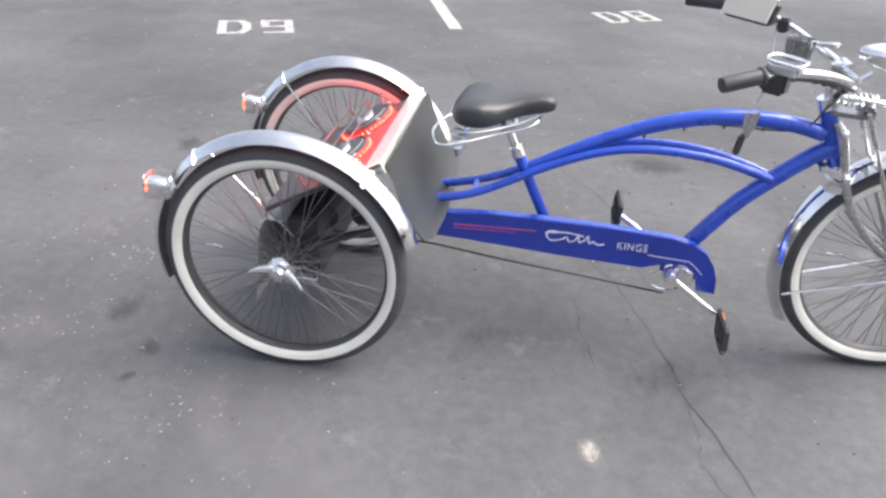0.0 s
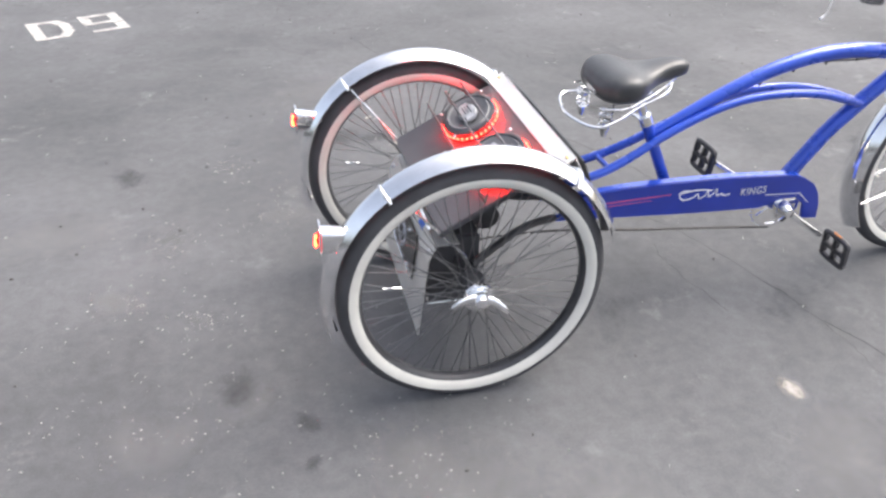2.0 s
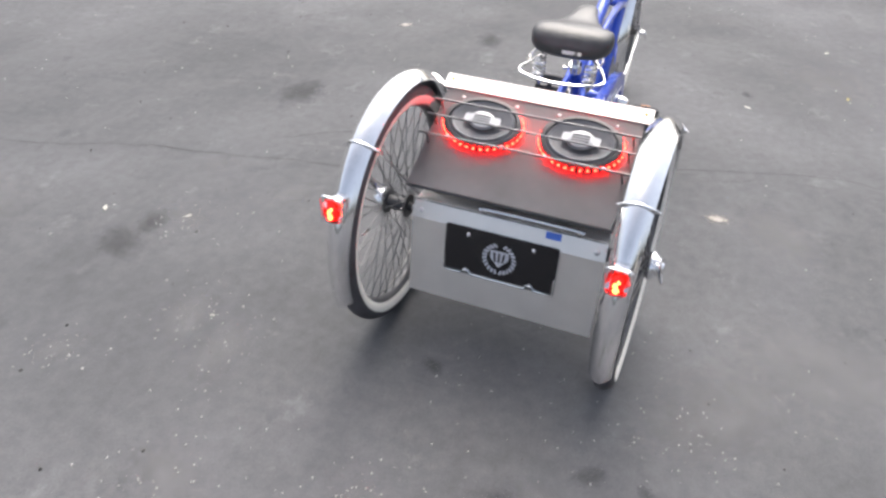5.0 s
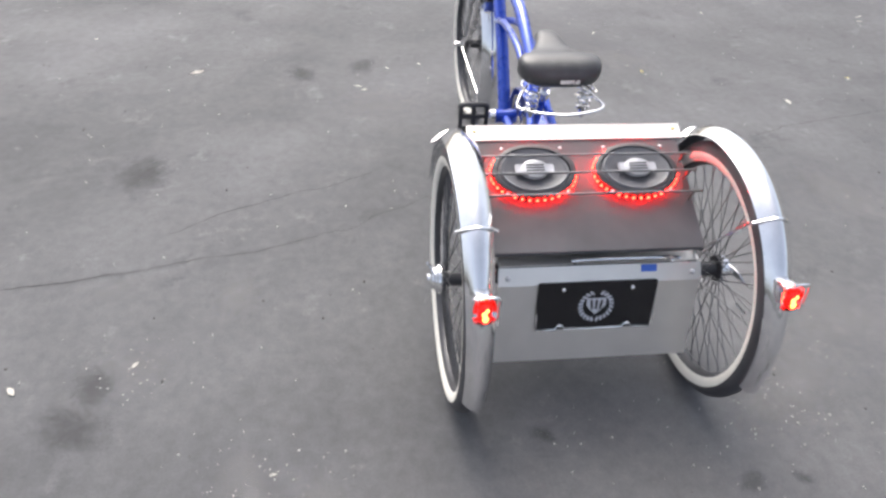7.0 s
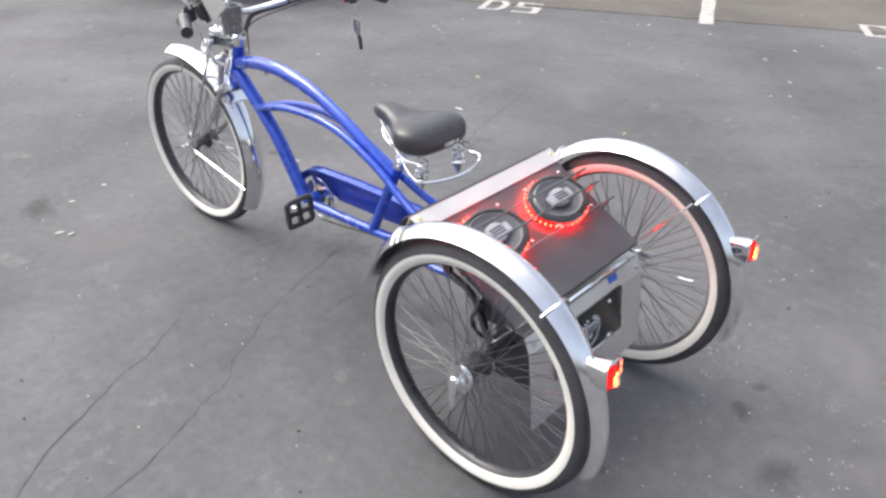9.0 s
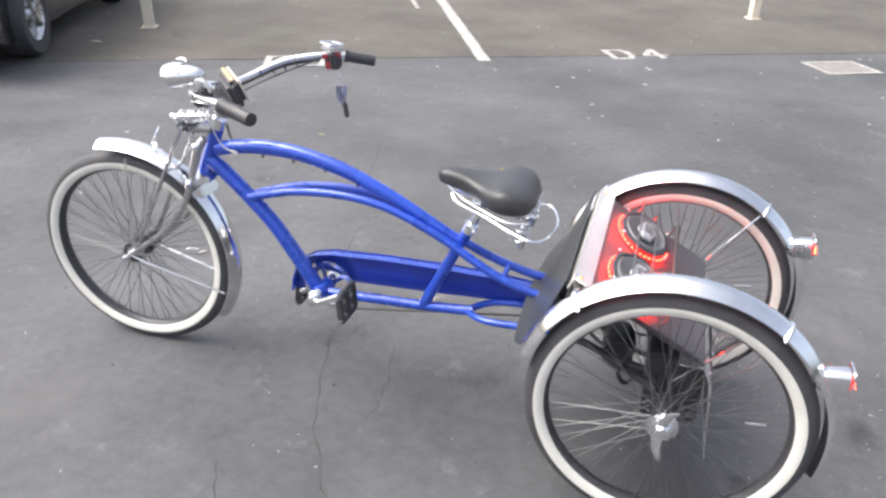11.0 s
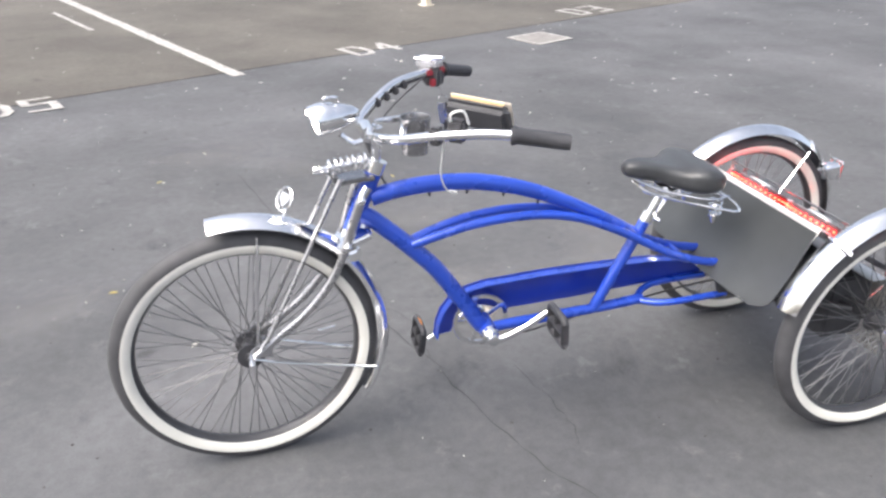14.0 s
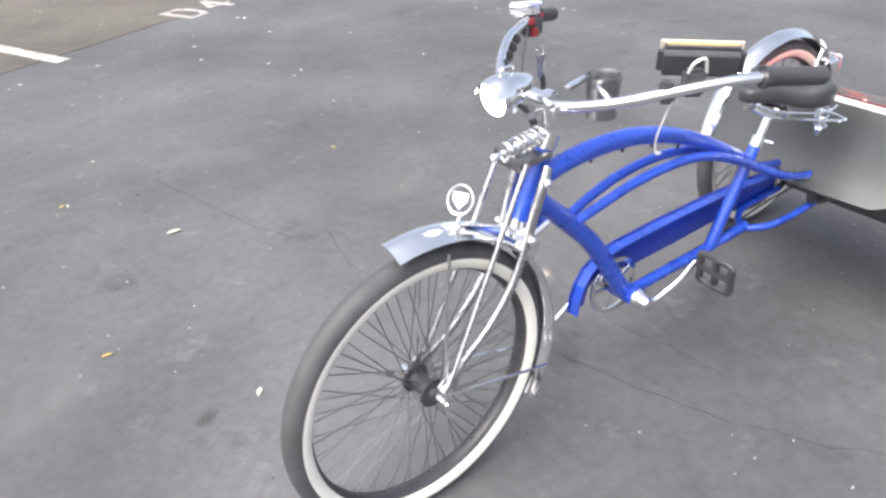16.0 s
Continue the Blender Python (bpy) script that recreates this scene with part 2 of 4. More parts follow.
# ---- ground, stalls and carport ----
LOT = 25.0  # the lot's turn against the tricycle's line
lot = pose(0, 0, 0, 0, 0, LOT)


def slab(name, x0, x1, y0, y1, z0, z1, mat, m, label, kind="structure", category=""):
    return tagged(part(name, box((x1 - x0, y1 - y0, z1 - z0), m @ Matrix.Translation(((x0 + x1) / 2, (y0 + y1) / 2, (z0 + z1) / 2))), mat), label, category, kind=kind)


bm = bmesh.new()
bmesh.ops.create_grid(bm, x_segments=8, y_segments=8, size=300)
ground = tagged(part("ground", bm, ASPHALT), "worn grey asphalt of a parking lot", kind="structure")

edge_y = (lot.inverted() @ Vector((1.43, -4.63, 0))).y  # where the stalls' paving begins
slab("pavement", -22, 16, edge_y - 9, edge_y, -0.05, 0.004, CONCRETE, lot, "brownish older paving under the carport stalls")

SEGMENTS = {  # strokes on a grid 1 wide, 1 high
    "D": [((0, 0), (0, 1)), ((0, 1), (0.75, 1)), ((0.75, 1), (1, 0.72)), ((1, 0.72), (1, 0.28)), ((1, 0.28), (0.75, 0)), ((0.75, 0), (0, 0))],
    "9": [((1, 0.5), (0, 0.5)), ((0, 0.5), (0, 1)), ((0, 1), (1, 1)), ((1, 1), (1, 0)), ((1, 0), (0.05, 0))],
    "8": [((0, 0), (0, 1)), ((0, 1), (1, 1)), ((1, 1), (1, 0)), ((1, 0), (0, 0)), ((0, 0.5), (1, 0.5))],
    "5": [((1, 1), (0, 1)), ((0, 1), (0, 0.55)), ((0, 0.55), (1, 0.55)), ((1, 0.55), (1, 0)), ((1, 0), (0, 0))],
    "4": [((0.72, 0), (0.72, 1)), ((0.72, 1), (0, 0.32)), ((0, 0.32), (1.05, 0.32))],
    "3": [((0, 1), (1, 1)), ((1, 1), (1, 0)), ((1, 0), (0, 0)), ((0.25, 0.5), (1, 0.5))],
}


def stencil(text, m, w, h, gap, stroke, z):
    """Painted characters, lying flat, each a mesh of worn strokes."""
    thing = tagged(empty("stall_marking"), "worn white stencilled stall marking " + text + " on the paving", "marking", "stall markings")
    thing.matrix_basis = m
    for i, ch in enumerate(text):
        bm = bmesh.new()
        for (x0, y0), (x1, y1) in SEGMENTS[ch]:
            a, b = Vector((x0 * w + i * (w + gap), y0 * h, 0)), Vector((x1 * w + i * (w + gap), y1 * h, 0))
            d = b - a
            long = d.length + stroke * (0.9 if abs(d.x * d.y) < 1e-6 else 0.3)
            thick = stroke * (1.35 if abs(d.y) > abs(d.x) else 0.85)
            add(bm, box((long, thick * random.uniform(0.92, 1.05), 0.0012), Matrix.Translation((a + b) / 2 + Vector((0, 0, z + random.uniform(0, 0.0006)))) @ Matrix.Rotation(math.atan2(d.y, d.x), 4, "Z")))
        part("character", bm, PAINT_WHITE, thing)
    return thing


stencil("D9", pose(-1.66, 2.985, 0, 0, 0, 21), 0.17, 0.33, 0.13, 0.045, 0.002)
stencil("D8", pose(1.085, 4.225, 0, 0, 0, 28), 0.15, 0.31, 0.12, 0.042, 0.002)
stencil("D5", pose(3.24, -3.53, 0, 0, 0, 203), 0.165, 0.31, 0.12, 0.045, 0.006)
stencil("D4", pose(0.58, -4.89, 0, 0, 0, 206), 0.18, 0.32, 0.13, 0.042, 0.006)
stencil("D3", pose(-2.28, -6.49, 0, 0, 0, 206), 0.2, 0.36, 0.17, 0.045, 0.006)


def stripe(a, b, width, z, label):
    """A painted line from a to b, with a wavering, chipped edge."""
    a, b = Vector((*a, 0)), Vector((*b, 0))
    d = (b - a).normalized()
    s = Vector((-d.y, d.x, 0))
    n = max(8, int((b - a).length / 0.12))
    verts, faces = [], []
    for i in range(n + 1):
        p = a.lerp(b, i / n)
        for k in (-1, 1):
            verts.append(p + s * k * (width / 2 + random.uniform(-0.005, 0.005)) + Vector((0, 0, z)))
    faces = [(2 * i, 2 * i + 1, 2 * i + 3, 2 * i + 2) for i in range(n)]
    bm = mesh_of(verts, faces, False)
    bmesh.ops.solidify(bm, geom=bm.faces[:], thickness=0.001)
    return tagged(part("stall_line", bm, PAINT_WHITE), label, "marking", "stall lines")


stripe((-0.095, 3.62), (-1.55, 7.9), 0.1, 0.002, "worn white line between two stalls")
stripe((1.63, -4.36), (4.3, -10.3), 0.11, 0.0062, "worn white line between two stalls")
stripe((-4.08, -7.45), (-3.1, -11.3), 0.16, 0.0062, "worn white line at the end of the stalls")
stripe((2.98, -6.55), (3.52, -7.7), 0.05, 0.0062, "short stray smear of white paint")

# a painted frame on the paving beside a stall marking, with a cover inside
cover = tagged(empty("ground_cover"), "pale square cover set in the paving with a white rim", "cover")
cover.matrix_basis = pose(-1.28, -5.3, 0, 0, 0, 26)
bm = bmesh.new()
for x, y, sx, sy in ((0, 0.2, 0.5, 0.035), (0, -0.2, 0.5, 0.035), (0.235, 0, 0.035, 0.37), (-0.235, 0, 0.035, 0.37)):
    add(bm, box((sx, sy, 0.006), Matrix.Translation((x, y, 0.006)), 0.001))
part("rim", bm, PAINT_WHITE, cover)
part("lid", box((0.43, 0.36, 0.006), Matrix.Translation((0, 0, 0.004)), 0.001), material("cover_concrete", (0.21, 0.2, 0.19), 0.85, 0, 0.2, 12, 0.2), cover)


def carport_post(x, y):
    p = tagged(empty("carport_post"), "cream painted square carport post standing on the paving", "post", "carport posts")
    p.matrix_basis = pose(x, y, 0.004, 0, 0, LOT)
    part("shaft", box((0.09, 0.09, 2.4), Matrix.Translation((0, 0, 1.2)), 0.006), POST, p)
    part("foot", box((0.14, 0.14, 0.012), Matrix.Translation((0, 0, 0.006)), 0.002), POST, p)


carport_post(-0.68, -7.48)
carport_post(5.02, -4.46)

# cracks in the asphalt: thin broken ribbons
def crack(points, width):
    line = spline([(x, y, 0) for x, y in points], 9)
    verts, faces = [], []
    off = 0.0
    for i, p in enumerate(line):
        off = off * 0.75 + random.uniform(-0.009, 0.009)
        d = (line[min(i + 1, len(line) - 1)] - line[max(i - 1, 0)]).normalized()
        s = Vector((-d.y, d.x, 0))
        w = width * random.uniform(0.25, 1.0)
        verts += [p + s * (off + w / 2) + Vector((0, 0, 0.0012)), p + s * (off - w / 2) + Vector((0, 0, 0.0012))]
    faces = [(2 * i, 2 * i + 1, 2 * i + 3, 2 * i + 2) for i in range(len(line) - 1)]
    return tagged(part("crack", mesh_of(verts, faces, False), CRACK), "thin dark crack in the asphalt", "crack", "asphalt cracks", "structure")


crack([(1.71, -2.16), (1.58, -1.62), (1.42, -1.28)], 0.006)
crack([(1.30, -1.30), (1.34, -0.89), (1.15, -0.3), (1.12, -0.17), (0.96, 0.29), (0.745, 0.6)], 0.005)
crack([(0.745, 0.6), (0.69, 0.8), (0.58, 1.1), (0.52, 1.39), (0.46, 1.68)], 0.0065)
crack([(0.75, 1.22), (0.95, 0.94), (1.05, 0.7), (1.15, 0.5)], 0.006)
crack([(0.88, -0.18), (0.818, 0.06), (0.823, 0.22)], 0.0035)
crack([(1.13, -0.3), (1.144, -0.5), (1.2, -0.64)], 0.003)
crack([(0.46, 1.68), (0.3, 2.1), (0.1, 2.7)], 0.006)


# small chips and grit lying about
def scatter(name, count, mat, size, flatness, area, label, clump=False):
    verts, faces = [], []
    for _ in range(count):
        x, y = random.uniform(*area[0]), random.uniform(*area[1])
        if clump:  # thicker towards the middle
            x, y = [random.gauss(sum(a) / 2, (a[1] - a[0]) / 4) for a in area]
        s = random.uniform(*size)
        n = random.randint(4, 6)
        b = len(verts)
        turn = random.uniform(0, 6.28)
        for lift in (0, 1):
            for k in range(n):
                a = turn + 2 * math.pi * k / n
                r = s * random.uniform(0.5, 1.0) * (1 - 0.35 * lift)
                verts.append((x + r * math.cos(a), y + 0.7 * r * math.sin(a), 0.0005 + lift * s * flatness))
        faces.append(tuple(range(b + n, b + 2 * n)))
        faces += [(b + k, b + (k + 1) % n, b + n + (k + 1) % n, b + n + k) for k in range(n)]
    tagged(part(name, mesh_of(verts, faces, False), mat), label, name, kind="stuff")


scatter("grit", 420, LITTER, (0.0025, 0.007), 0.5, ((-2.6, 3.6), (-3.5, 3.5)), "pale stone chips scattered over the asphalt")
scatter("pebbles", 260, material("dark_grit", (0.07, 0.068, 0.066), 0.9), (0.003, 0.009), 0.5, ((-2.6, 3.6), (-3.5, 3.5)), "dark grit scattered over the asphalt")
scatter("far_grit", 260, LITTER, (0.008, 0.028), 0.2, ((-6, 6), (-9.5, -3)), "pale bits of litter and leaves on the paving")


def leaf(x, y, z, turn, s, mat, label):
    n, verts, faces = 9, [], []
    for i in range(n):
        t = i / (n - 1)
        w = 0.2 * math.sin(math.pi * t) ** 0.8
        for k in (-1, 0, 1):
            verts.append((s * (t - 0.5), s * w * k, s * (0.03 * abs(k) + 0.05 * math.sin(3 * t))))
    for i in range(n - 1):
        for k in (0, 1):
            q = 3 * i + k
            faces.append((q, q + 1, q + 4, q + 3))
    o = part("leaf", mesh_of(verts, faces), mat)
    o.matrix_basis = pose(x, y, z, 0, 0, turn)
    tagged(o, label, "leaf", "fallen leaves")


def blot(name, color, strength, rough=0.85):
    """A soft-edged mark: thins out towards its ragged rim."""
    m = material(name, color, rough, 0, 0.25, 3.0, 0.2, 40)
    n, l = m.node_tree.nodes, m.node_tree.links
    co = n["Texture Coordinate"]
    far = n.new("ShaderNodeVectorMath")
    far.operation = "LENGTH"
    l.new(co.outputs["Object"], far.inputs[0])
    ns = n.new("ShaderNodeTexNoise")
    ns.inputs["Scale"].default_value, ns.inputs["Detail"].default_value, ns.inputs["Roughness"].default_value = 3.2, 7, 0.75
    l.new(co.outputs["Object"], ns.inputs["Vector"])
    mix = n.new("ShaderNodeMath")
    mix.operation = "MULTIPLY_ADD"
    mix.inputs[1].default_value = 1.9
    l.new(ns.outputs["Fac"], mix.inputs[0])
    neg = n.new("ShaderNodeMath")
    neg.operation = "MULTIPLY"
    neg.inputs[1].default_value = -1.25
    l.new(far.outputs["Value"], neg.inputs[0])
    l.new(neg.outputs[0], mix.inputs[2])
    ramp = n.new("ShaderNodeMapRange")
    ramp.inputs["From Min"].default_value, ramp.inputs["From Max"].default_value = 0.05, 0.75
    ramp.inputs["To Max"].default_value = strength
    l.new(mix.outputs[0], ramp.inputs["Value"])
    l.new(ramp.outputs["Result"], n["Principled BSDF"].inputs["Alpha"])
    return m


PALE = blot("pale_scuff", (0.34, 0.315, 0.29), 0.95)
OIL = blot("old_oil_stain", (0.05, 0.051, 0.054), 0.4)
DUST = blot("dusty_patch", (0.2, 0.199, 0.201), 0.3)


def stain(x, y, r, mat, label, z=0.0014, squash=0.7):
    n = 28
    verts = [(0, 0, 0)] + [(math.cos(2 * math.pi * k / n), math.sin(2 * math.pi * k / n), 0) for k in range(n)]
    o = part("stain", mesh_of(verts, [(0, 1 + k, 1 + (k + 1) % n) for k in range(n)], False), mat)
    o.matrix_basis = pose(x, y, z, 0, 0, random.uniform(0, 360)) @ Matrix.Diagonal((r * 1.2, r * 1.2 * squash, 1, 1))
    tagged(o, label, "stain", "ground stains", "structure")


stain(0.86, -0.53, 0.06, PALE, "pale pinkish scuff on the asphalt", 0.0016)
stain(2.22, 1.33, 0.06, PALE, "pale pinkish scuff on the asphalt", 0.0017)
for i, (x, y, rad) in enumerate(((1.175, 1.387, 0.2), (2.2, 0.81, 0.14), (-0.95, -0.63, 0.05), (-0.43, -0.5, 0.04), (0.02, 1.29, 0.1), (-0.13, 1.31, 0.14), (-0.43, -0.365, 0.06), (-0.6, -0.2, 0.1), (2.05, -0.55, 0.05), (2.3, 0.5, 0.14), (-0.24, 0.12, 0.05), (-1.0, 1.1, 0.12))):
    stain(x, y, rad, OIL, "dark old stain soaked into the asphalt", 0.0012 + 0.00002 * i)
for i, (x, y, rad) in enumerate(((-0.86, -0.33, 0.16), (-0.98, 0.27, 0.12), (-0.55, -0.27, 0.1), (-0.1, -0.62, 0.3), (0.2, -0.9, 0.35), (-0.6, -0.8, 0.3), (0.85, -0.75, 0.25), (1.35, -2.2, 0.3), (0.45, 1.33, 0.1), (0.4, 0.95, 0.15), (1.8, 0.45, 0.25), (1.9, -2.5, 0.4), (-1.2, 0.7, 0.3), (0.9, -1.4, 0.3), (-0.2, 1.9, 0.35), (2.4, -0.9, 0.3))):
    stain(x, y, rad, DUST, "pale dusty worn patch of asphalt", 0.0006 + 0.00002 * i)
PAPER = material("pale_litter", (0.42, 0.405, 0.365), 0.8)
for i, (x, y) in enumerate(((2.097, -2.143), (0.913, -1.957), (2.2, -1.0))):
    leaf(x, y, 0.003, 40 + 70 * i, 0.034, LEAF, "small dry yellow leaf on the asphalt")
for i, (x, y, size) in enumerate(((1.79, -1.63, 0.06), (1.893, -0.561, 0.04), (1.877, -2.542, 0.03), (2.224, 1.338, 0.025), (2.26, 0.372, 0.03), (1.983, 0.5, 0.035), (2.697, 1.929, 0.03), (0.018, 1.499, 0.04), (-0.31, 0.8, 0.02), (0.095, 1.2, 0.03), (3.041, -2.798, 0.035), (2.076, -2.134, 0.03), (2.808, -0.909, 0.04), (2.318, 0.2, 0.03), (2.025, 0.53, 0.04), (3.13, -2.834, 0.03), (5.05, -3.73, 0.12), (0.276, -4.593, 0.07), (3.15, -2.87, 0.035), (3.2, -1.76, 0.035), (-0.24, -2.9, 0.04))):
    leaf(x, y, 0.003, 57 * i, size, PAPER, "pale dry scrap lying on the asphalt")
for x, y in ((-0.6, 1.11), (-0.81, 0.57), (-0.93, 0.26), (-0.7, 0.12), (-0.42, 0.69), (0.09, 1.2), (-0.33, 0.87), (-0.75, -0.35), (-0.2, -0.55)):
    r = random.uniform(0.12, 0.2)
    stain(x, y, r * 0.8, DUST, "pale dusty worn patch of asphalt", random.uniform(0.0009, 0.0011))
    scatter("speckle", 45, LITTER, (0.001, 0.006), 0.3, ((x - r, x + r), (y - r, y + r)), "patch of fine pale stone showing through the asphalt", True)
scatter("chips", 200, LITTER, (0.0015, 0.0045), 0.4, ((-1.2, 0.1), (-0.85, 0.1)), "fine pale chips on the worn asphalt")

# ---- the parked car at the edge of the lot ----
car = tagged(empty("parked_car"), "black parked car with dark alloy wheels in a stall", "car")
car.matrix_basis = pose(6.44, -3.98, 0.004, 0, 0, LOT + 90)
prof = [(-2.2, 0.35), (-2.25, 0.6), (-2.1, 0.88), (-1.5, 0.98), (-0.9, 1.4), (0.5, 1.45), (1.15, 1.02), (2.0, 0.88), (2.2, 0.6), (2.15, 0.33), (1.75, 0.24), (-1.8, 0.24)]
part("body", plate(prof, 1.62, bevel=0.06), CAR_PAINT, car)
part("side_window", plate([(-1.2, 1.02), (-0.8, 1.34), (0.45, 1.39), (0.95, 1.03)], 1.64, bevel=0.005), GLASS_DARK, car)
for wx in (-1.33, 1.33):
    for wy in (-0.78, 0.78):
        w = part("wheel", lathe([(-0.1, 0.2), (-0.11, 0.3), (-0.07, 0.33), (0.07, 0.33), (0.11, 0.3), (0.1, 0.2)], 36, Matrix.Translation((wx, wy, 0.33))), RUBBER, car)
        s = 1 if wy > 0 else -1
        part("rim", lathe([(s * 0.085, 0.0), (s * 0.09, 0.05), (s * 0.06, 0.07), (s * 0.06, 0.15), (s * 0.1, 0.2)], 30, Matrix.Translation((wx, wy, 0.33))), STEEL, w)
        bm = bmesh.new()
        for k in range(5):
            a = 2 * math.pi * k / 5
            add(bm, box((0.17, 0.03, 0.035), Matrix.Translation((wx, wy + s * 0.085, 0.33)) @ Matrix.Rotation(a, 4, "Y") @ Matrix.Translation((0.1, 0, 0)), 0.006))
        part("rim_spoke", bm, STEEL, w)

# ---- the tricycle ----
trike = tagged(empty("tricycle"), "blue stretched cruiser tricycle with chrome mudguards and whitewall tyres", "tricycle")
HUB_Z = 0.338


def wheel(centre, turn, name, outer):
    """A spoked wheel: tyre, two whitewall bands, rim, hub, spokes and a winged spinner cap on each outer side."""
    rim = part(name, lathe([(-0.015, 0.284), (-0.02, 0.289), (-0.014, 0.281), (-0.006, 0.276), (0.006, 0.276), (0.014, 0.281), (0.02, 0.289), (0.015, 0.284)], 72, closed=True), RIM, trike, "black rim with thin dark spokes and a whitewall tyre")
    rim.matrix_basis = pose(*centre, 0, 0, turn)
    # tyre section: flanks, shoulders, tread
    sec = []
    for k in range(17):
        a = -math.pi * 0.86 + 2 * math.pi * 0.86 * k / 16
        sec.append((math.sin(a) * 0.0275, 0.308 + math.cos(a) * 0.0305))
    part("tyre", lathe(sec, 96), RUBBER, rim, "black rubber tyre")
    for s in (-1, 1):
        band = []
        for k in range(7):
            a = radians(86 + 50 * k / 6)
            band.append((s * math.sin(a) * 0.0287, 0.308 + math.cos(a) * 0.0315))
        part("whitewall", lathe(band, 96), WHITEWALL, rim, "cream whitewall band")
    part("hub", lathe([(-0.046, 0.0), (-0.046, 0.012), (-0.034, 0.014), (-0.034, 0.034), (-0.029, 0.034), (-0.027, 0.02), (0.027, 0.02), (0.029, 0.034), (0.034, 0.034), (0.034, 0.014), (0.046, 0.012), (0.046, 0.0)], 24), BLACK, rim, "black hub")
    first = None
    n = 64
    for k in range(n):
        s = 1 if k % 2 else -1
        a = 2 * math.pi * k / n
        b = a + (0.55 if (k // 2) % 2 else -0.55)
        p0 = Vector((math.cos(b) * 0.032, s * 0.031, math.sin(b) * 0.032))
        p1 = Vector((math.cos(a) * 0.278, s * 0.003, math.sin(a) * 0.278))
        kind = k % 4
        if first is None:
            first = {}
        if kind not in first:
            first[kind] = (part("spoke", tube([p0, p1], 0.00125, 5, smooth=False), SPOKE, rim), a)
        else:
            ob, a0 = first[kind]
            shared("spoke", ob, Matrix.Rotation(-(a - a0), 4, "Y"), rim)
    part("valve", tube([(-0.25 * 0.9, 0, 0.03), (-0.2 * 0.9, 0, 0.025)], 0.003, 8, smooth=False), CHROME, rim, "bright valve stem with a cap")
    for s in outer:
        cap = part("spinner", lathe([(0.0340 * s, 0.034), (0.0394 * s, 0.038), (0.0476 * s, 0.037), (0.0503 * s, 0.032), (0.0544 * s, 0.031), (0.0571 * s, 0.026), (0.0626 * s, 0.024), (0.0660 * s, 0.017), (0.0721 * s, 0.014), (0.0748 * s, 0.0)], 30), CHROME, rim, "chrome two-winged spinner cap")
        bm = bmesh.new()
        for d in (-1, 1):
            add(bm, tube([(0, s * 0.058, 0.004), (d * 0.028, s * 0.062, 0.004), (d * 0.055, s * 0.07, -0.004), (d * 0.074, s * 0.077, -0.015)], [0.014, 0.013, 0.009, 0.004], 10, flat=0.5))
        w = part("wing", bm, CHROME, cap)
        w.matrix_basis = Matrix.Rotation(radians(SPIN[name]), 4, "Y")
    return rim


SPIN = {"front_wheel": 35, "rear_wheel": -75}
FRONT_X, FRONT_Y, STEER = 1.705, 0.022, 3.0
SPIN["rear_wheel"] = 15
wheel((0, -0.335, HUB_Z), 0, "rear_wheel", (-1,))
SPIN["rear_wheel"] = 80
wheel((0, 0.335, HUB_Z), 0, "rear_wheel", (1,))


def front_part(name, bm, mat, label=""):
    return part(name, bm, mat, trike, label)


fw = wheel((FRONT_X, FRONT_Y, HUB_Z), STEER, "front_wheel", ())
for s in (-1, 1):
    nut = part("axle_nut", lathe([(s * 0.046, 0.009), (s * 0.075, 0.009), (s * 0.085, 0.006), (s * 0.087, 0)], 10), CHROME, fw, "chrome axle nut with a small wing")
    part("wing", tube([(0, s * 0.08, 0), (0.004, s * 0.088, -0.03)], [0.006, 0.003], 8, smooth=False), CHROME, nut)

